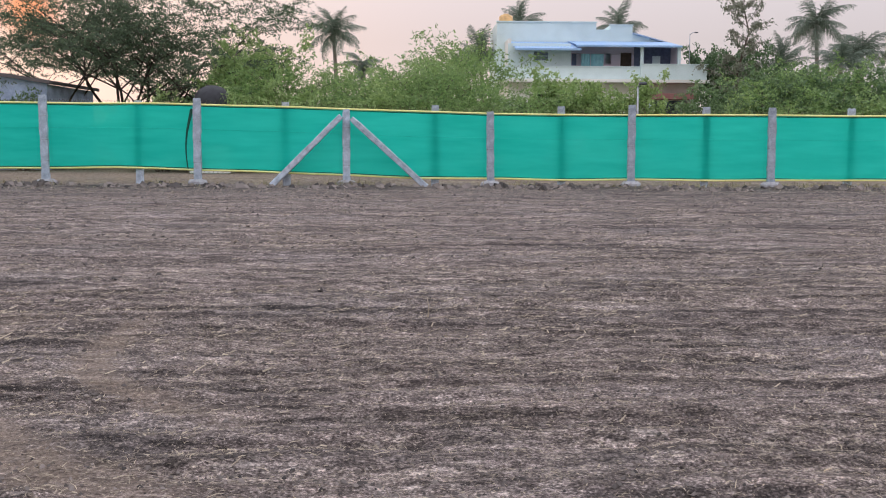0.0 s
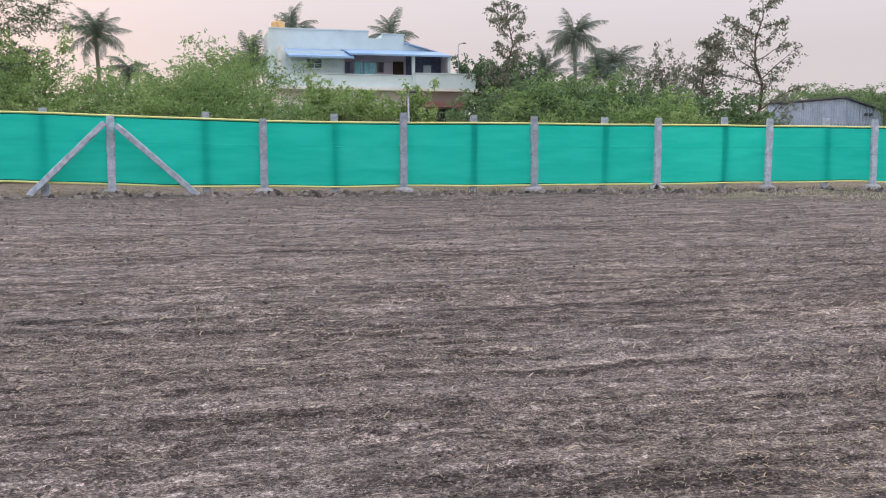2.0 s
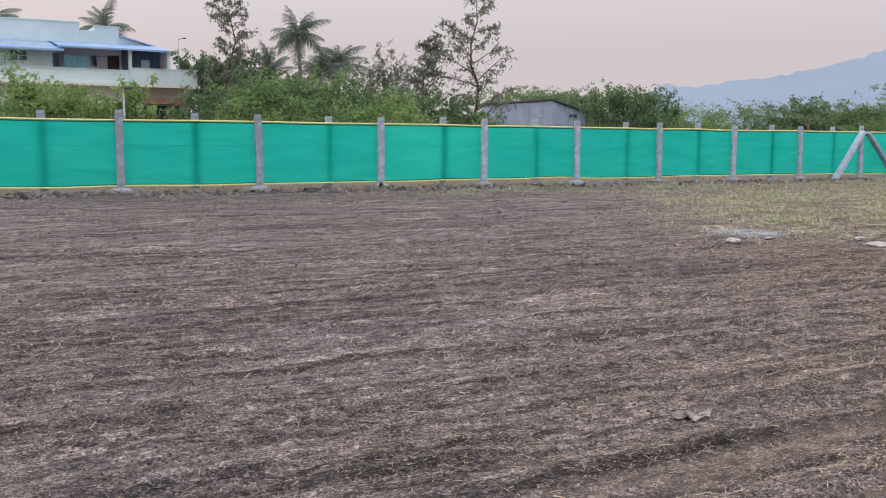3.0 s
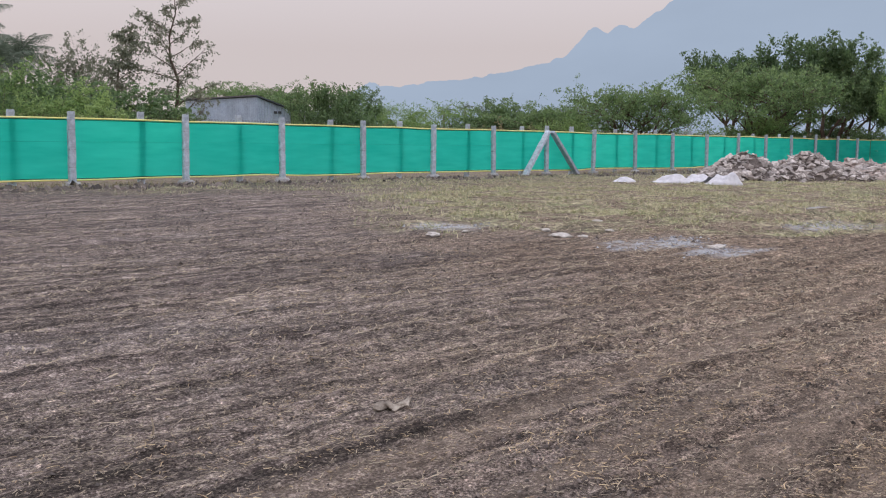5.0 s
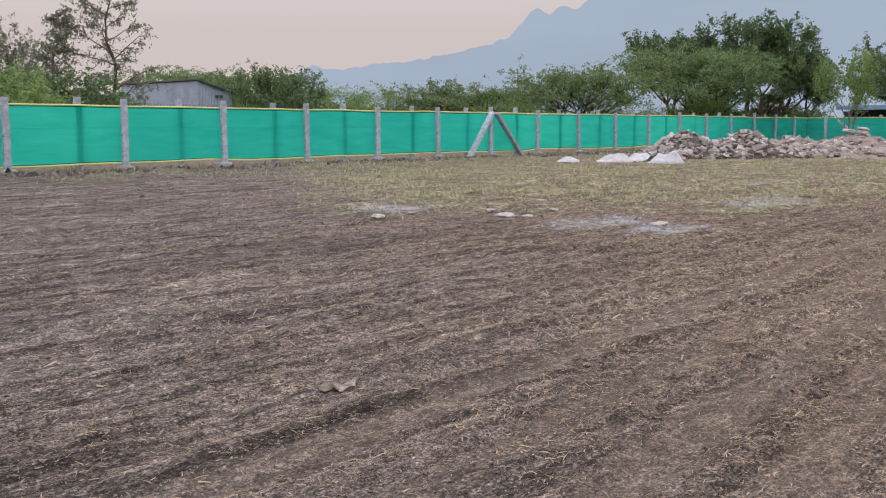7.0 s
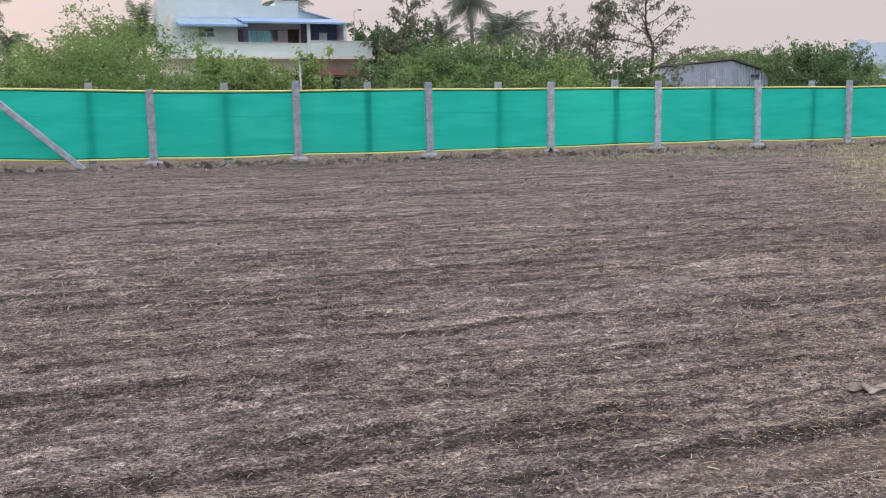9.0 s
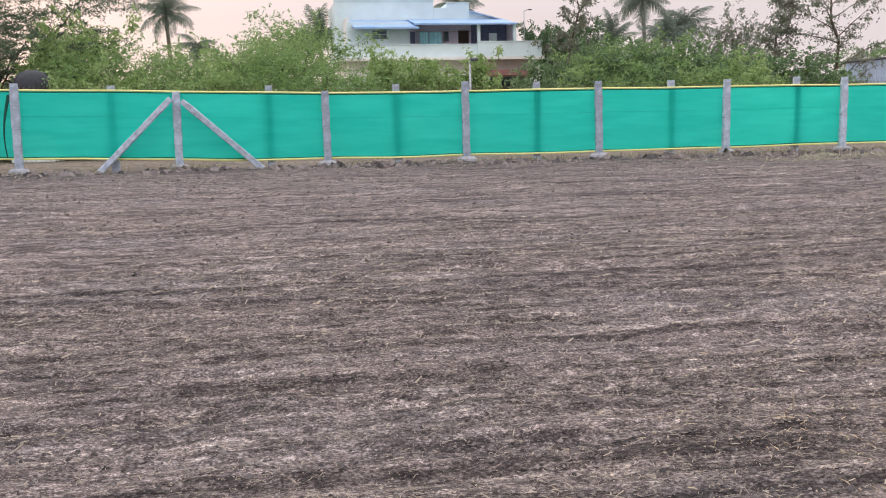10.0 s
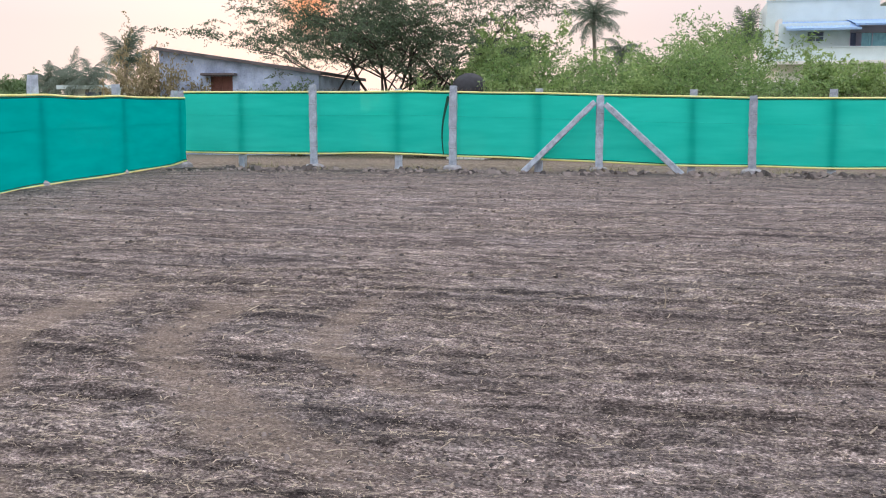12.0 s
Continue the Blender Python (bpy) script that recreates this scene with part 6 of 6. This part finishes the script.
def rubble_pile(lobes, extent, count, seed, label, size, slabs=(), bed=None, fill=900):
    rng = random.Random(seed)
    p = holder("rubble_pile", (0, 0, 0), label, "rubble pile", "rubble piles")
    part_mesh("dust_bed", mound("dust_bed", lobes, extent, seed, bed or M_RUBBLE_DUST), p, "dusty crushed rubble")
    fv, ff = [], []
    while len(ff) < fill * 18:
        x, y = rng.uniform(extent[0], extent[1]), rng.uniform(extent[2], extent[3])
        hh = lobe_height(lobes, x, y)
        if hh < 0.05:
            continue
        s = rng.uniform(size[0] * 0.5, size[1] * 0.7)
        src = rng.choice(SLABS if rng.random() < 0.6 else CHUNKS)
        m = Matrix.LocRotScale((x, y, float(lie(np.array(y))) + hh + s * 0.08), Euler((rng.uniform(-0.5, 0.5), rng.uniform(-0.5, 0.5), rng.uniform(0, 6.3))), (s, s, s))
        k = len(fv)
        fv += [m @ v.co for v in src.vertices]
        ff += [tuple(k + i for i in f.vertices) for f in src.polygons]
    tagged(part_mesh("small_rubble", mesh_of("small_rubble", fv, ff, M_RUBBLE_FILL), p, "small broken pieces between the chunks"), kind="stuff")
    made = 0
    while made < count:
        x, y = rng.uniform(extent[0], extent[1]), rng.uniform(extent[2], extent[3])
        hh = lobe_height(lobes, x, y)
        if hh < 0.04 and rng.random() > 0.08:
            continue
        s = rng.uniform(*size) * (0.7 if hh < 0.1 else 1)
        c = part_mesh("chunk", rng.choice(CHUNKS if rng.random() > 0.5 else SLABS), p)
        c.location = (x, y, float(lie(np.array(y))) + hh + s * 0.08)
        c.rotation_euler = (rng.uniform(-0.7, 0.7), rng.uniform(-0.7, 0.7), rng.uniform(0, 6.3))
        c.scale = (s, s, s)
        made += 1
    for x, y, z, s, rx, rz in slabs:
        c = part_mesh("slab", rng.choice(SLABS), p, "broken flat concrete slab")
        c.location, c.rotation_euler, c.scale = (x, y, z), (rx, 0.1, rz), (s, s, s)


PILE_A = [(37.8, 18.9, 2.0, 1.9, 1.12), (39.9, 17.2, 2.0, 1.8, 1.16), (36.6, 18.9, 1.6, 1.5, 0.6), (38.4, 18.0, 2.4, 1.9, 0.6), (41.2, 16.1, 1.5, 1.3, 0.5)]
PILE_B = [(48.0, 15.0, 2.8, 2.4, 1.05), (48.2, 12.6, 2.4, 2.2, 1.15), (45.0, 15.5, 3.2, 2.2, 0.62), (44.0, 13.4, 3.0, 2.0, 0.42), (49.5, 12.0, 2.0, 1.8, 0.8), (49.0, 18.5, 4.2, 2.4, 0.75)]
rubble_pile(PILE_A, (33.8, 43.2, 14.4, 21.4), 300, 801, "heap of broken concrete and brick rubble", (0.15, 0.42), bed=M_RUBBLE_SHADE)
rubble_pile(PILE_B, (41.2, 52.5, 10.0, 20.6), 250, 802, "wide heap of concrete rubble and pale dust", (0.14, 0.48), [(47.8, 15.2, 0.9, 0.95, 0.1, -0.7), (48.2, 12.8, 0.98, 0.9, 0.3, -0.6), (48.4, 15.0, 1.0, 0.8, 0.1, 0.2)])
heap = mound("soil_heap", [(54.0, 12.2, 2.2, 2.0, 1.0)], (51.5, 56.5, 9.9, 14.6), 811, M_ROOF_DARK)
tagged(new("soil_heap", heap), "dark heap of gravel behind the rubble", "gravel heap")


def sack(x, y, sx, sy, h, turn, seed, mat, label):
    """A crumpled, half-empty sack lying on the ground."""
    n = 22
    verts, faces = [], []
    for j in range(n):
        for i in range(n):
            u, v = i / (n - 1) * 2 - 1, j / (n - 1) * 2 - 1
            r = max(abs(u), abs(v))
            edge = 1 + 0.18 * (float(lattice(np.array(u * 2 + 9), np.array(v * 2), seed)) - 0.5)
            bulge = h * (1 - r ** 2.2) * (0.35 + 1.1 * float(lattice(np.array(u * 1.8 + 3), np.array(v * 1.8 + 5), seed + 1)))
            crease = 0.3 * h * abs(float(lattice(np.array(u * 5), np.array(v * 5), seed + 2)) - 0.5)
            peak = 0.7 * h * max(0.0, 1 - 1.3 * math.hypot(u - 0.25 + 0.3 * v, (v + 0.1) * 0.7)) + 0.45 * h * max(0.0, 1 - 2.2 * math.hypot(u + 0.45, v - 0.2))
            verts.append((u * sx / 2 * edge, v * sy / 2 * edge, 0.015 + max(0.0, bulge) * 0.75 + crease + peak))
    for j in range(n - 1):
        for i in range(n - 1):
            a = j * n + i
            faces.append((a, a + 1, a + n + 1, a + n))
    k = len(verts)
    verts += [(vx, vy, -0.02) for vx, vy, _ in verts[:n]] + [(vx, vy, -0.02) for vx, vy, _ in verts[n * (n - 1):n * n]]
    faces += [(i + 1, i, k + i, k + i + 1) for i in range(n - 1)] + [(n * (n - 1) + i, n * (n - 1) + i + 1, k + n + i + 1, k + n + i) for i in range(n - 1)]
    ob = new("sack", mesh_of("sack", verts, faces, mat, True))
    ob.location = (x, y, float(ground_z(x, y)))
    ob.rotation_euler.z = radians(turn)
    tagged(ob, label, "sack", "sacks by the rubble")


sack(30.9, 18.3, 1.25, 0.7, 0.22, -40, 821, M_SACK, "crumpled white woven sack beside the rubble")
sack(32.6, 18.1, 1.2, 0.8, 0.26, -20, 822, M_SACK, "bulging white sack against the rubble heap")
sack(31.3, 16.4, 1.2, 0.6, 0.3, -50, 823, M_SACK, "peaked white woven sack on the grass")
sack(29.9, 19.6, 0.9, 0.6, 0.15, 10, 824, M_SACK, "small flat white sheet on the grass")
sack(32.2, 17.35, 0.7, 0.4, 0.2, -25, 827, M_BLACK_TANK, "crumpled black plastic sheet between the sacks")
sack(49.0, 11.0, 1.5, 1.2, 0.95, 0, 825, M_SACK_YELLOW, "yellow sack leaning on the rubble heap")
sack(50.0, 10.4, 1.3, 1.2, 0.9, 50, 826, M_SACK_YELLOW, "yellow sack leaning on the rubble heap")


def field_stone(x, y, s, seed, label, flat=0.34):
    rng = random.Random(seed)
    bm = bmesh.new()
    bmesh.ops.create_icosphere(bm, subdivisions=2, radius=0.5)
    for v in bm.verts:
        v.co *= 1 + 0.5 * noise.noise(v.co * 2.6 + Vector((seed * 3.7, 0, 0))) + rng.uniform(-0.08, 0.08)
        v.co.z *= flat
    me = bpy.data.meshes.new("stone")
    bm.to_mesh(me)
    bm.free()
    me.materials.append(M_PALE_STONE)
    ob = new("stone", me)
    ob.location, ob.scale, ob.rotation_euler.z = (x, y, float(ground_z(x, y)) + s * flat * 0.25), (s * 1.3, s, s), rng.uniform(0, 6)
    tagged(ob, label, "stone", "field stones")


field_stone(10.06, 10.12, 0.22, 1, "pale rounded stone on tilled soil")
field_stone(11.6, 8.9, 0.26, 2, "pale flat stone beside the grass")
field_stone(11.95, 8.75, 0.18, 3, "pale broken stone beside the grass", 0.35)
field_stone(12.2, 9.65, 0.17, 4, "pale stone at the edge of the grass")
field_stone(12.9, 8.9, 0.13, 5, "small pale stone at the edge of the grass")
field_stone(12.1, 6.6, 0.22, 6, "ash-dusted flat stone on the soil", 0.25)
field_stone(14.6, 10.3, 0.16, 7, "small pale stone on cut grass")
field_stone(11.0, 10.3, 0.12, 8, "small pale stone at the edge of the grass")


def rag():
    """A crumpled strip of cloth half trodden into the soil."""
    n, m = 30, 14
    verts, faces = [], []
    for j in range(m):
        for i in range(n):
            u, v = i / (n - 1), j / (m - 1) * 2 - 1
            wide = 0.016 + 0.03 * math.sin(u * 8.0 + 0.6) ** 2 + 0.012 * u
            fold = abs(math.sin(v * 5.2 + u * 9.0)) * (1 - 0.6 * v * v)
            x = (u - 0.5) * 0.19 + 0.012 * math.sin(v * 3 + u * 14)
            y = v * wide + 0.022 * math.sin(u * 6.5) + 0.01 * float(lattice(np.array(u * 9), np.array(v * 3 + 4), 90))
            z = 0.006 + (0.012 + 0.03 * float(lattice(np.array(u * 5), np.array(v * 2 + 2), 91))) * fold + 0.018 * float(fade(np.array(u), 0.55, 0.8))
            verts.append((x, y, z))
    for j in range(m - 1):
        for i in range(n - 1):
            a = j * n + i
            faces.append((a, a + 1, a + n + 1, a + n))
    me = mesh_of("rag", verts, faces, M_RAG, True)
    ob = new("rag", me)
    ob.location, ob.rotation_euler.z = (3.08, 3.73, float(ground_z(3.08, 3.73)) + 0.003), radians(-25)
    thick = ob.modifiers.new("thickness", "SOLIDIFY")
    thick.thickness = 0.006
    tagged(ob, "crumpled faded cloth rag on the soil", "rag")


rag()


def standing_stalk(x, y, h):
    verts, faces = [], []
    z = float(ground_z(x, y))
    tube(verts, faces, [Vector((x, y, z - 0.02)), Vector((x + 0.008, y, z + h * 0.5)), Vector((x - 0.006, y, z + h))], [0.006, 0.005, 0.003], 5)
    tagged(new("stalk", mesh_of("stalk", verts, faces, L_STRAW, True)), "pale dry stalk standing in the soil", "stalk", "stalks")


standing_stalk(-0.59, 7.67, 0.16)
standing_stalk(2.0, 4.3, 0.1)
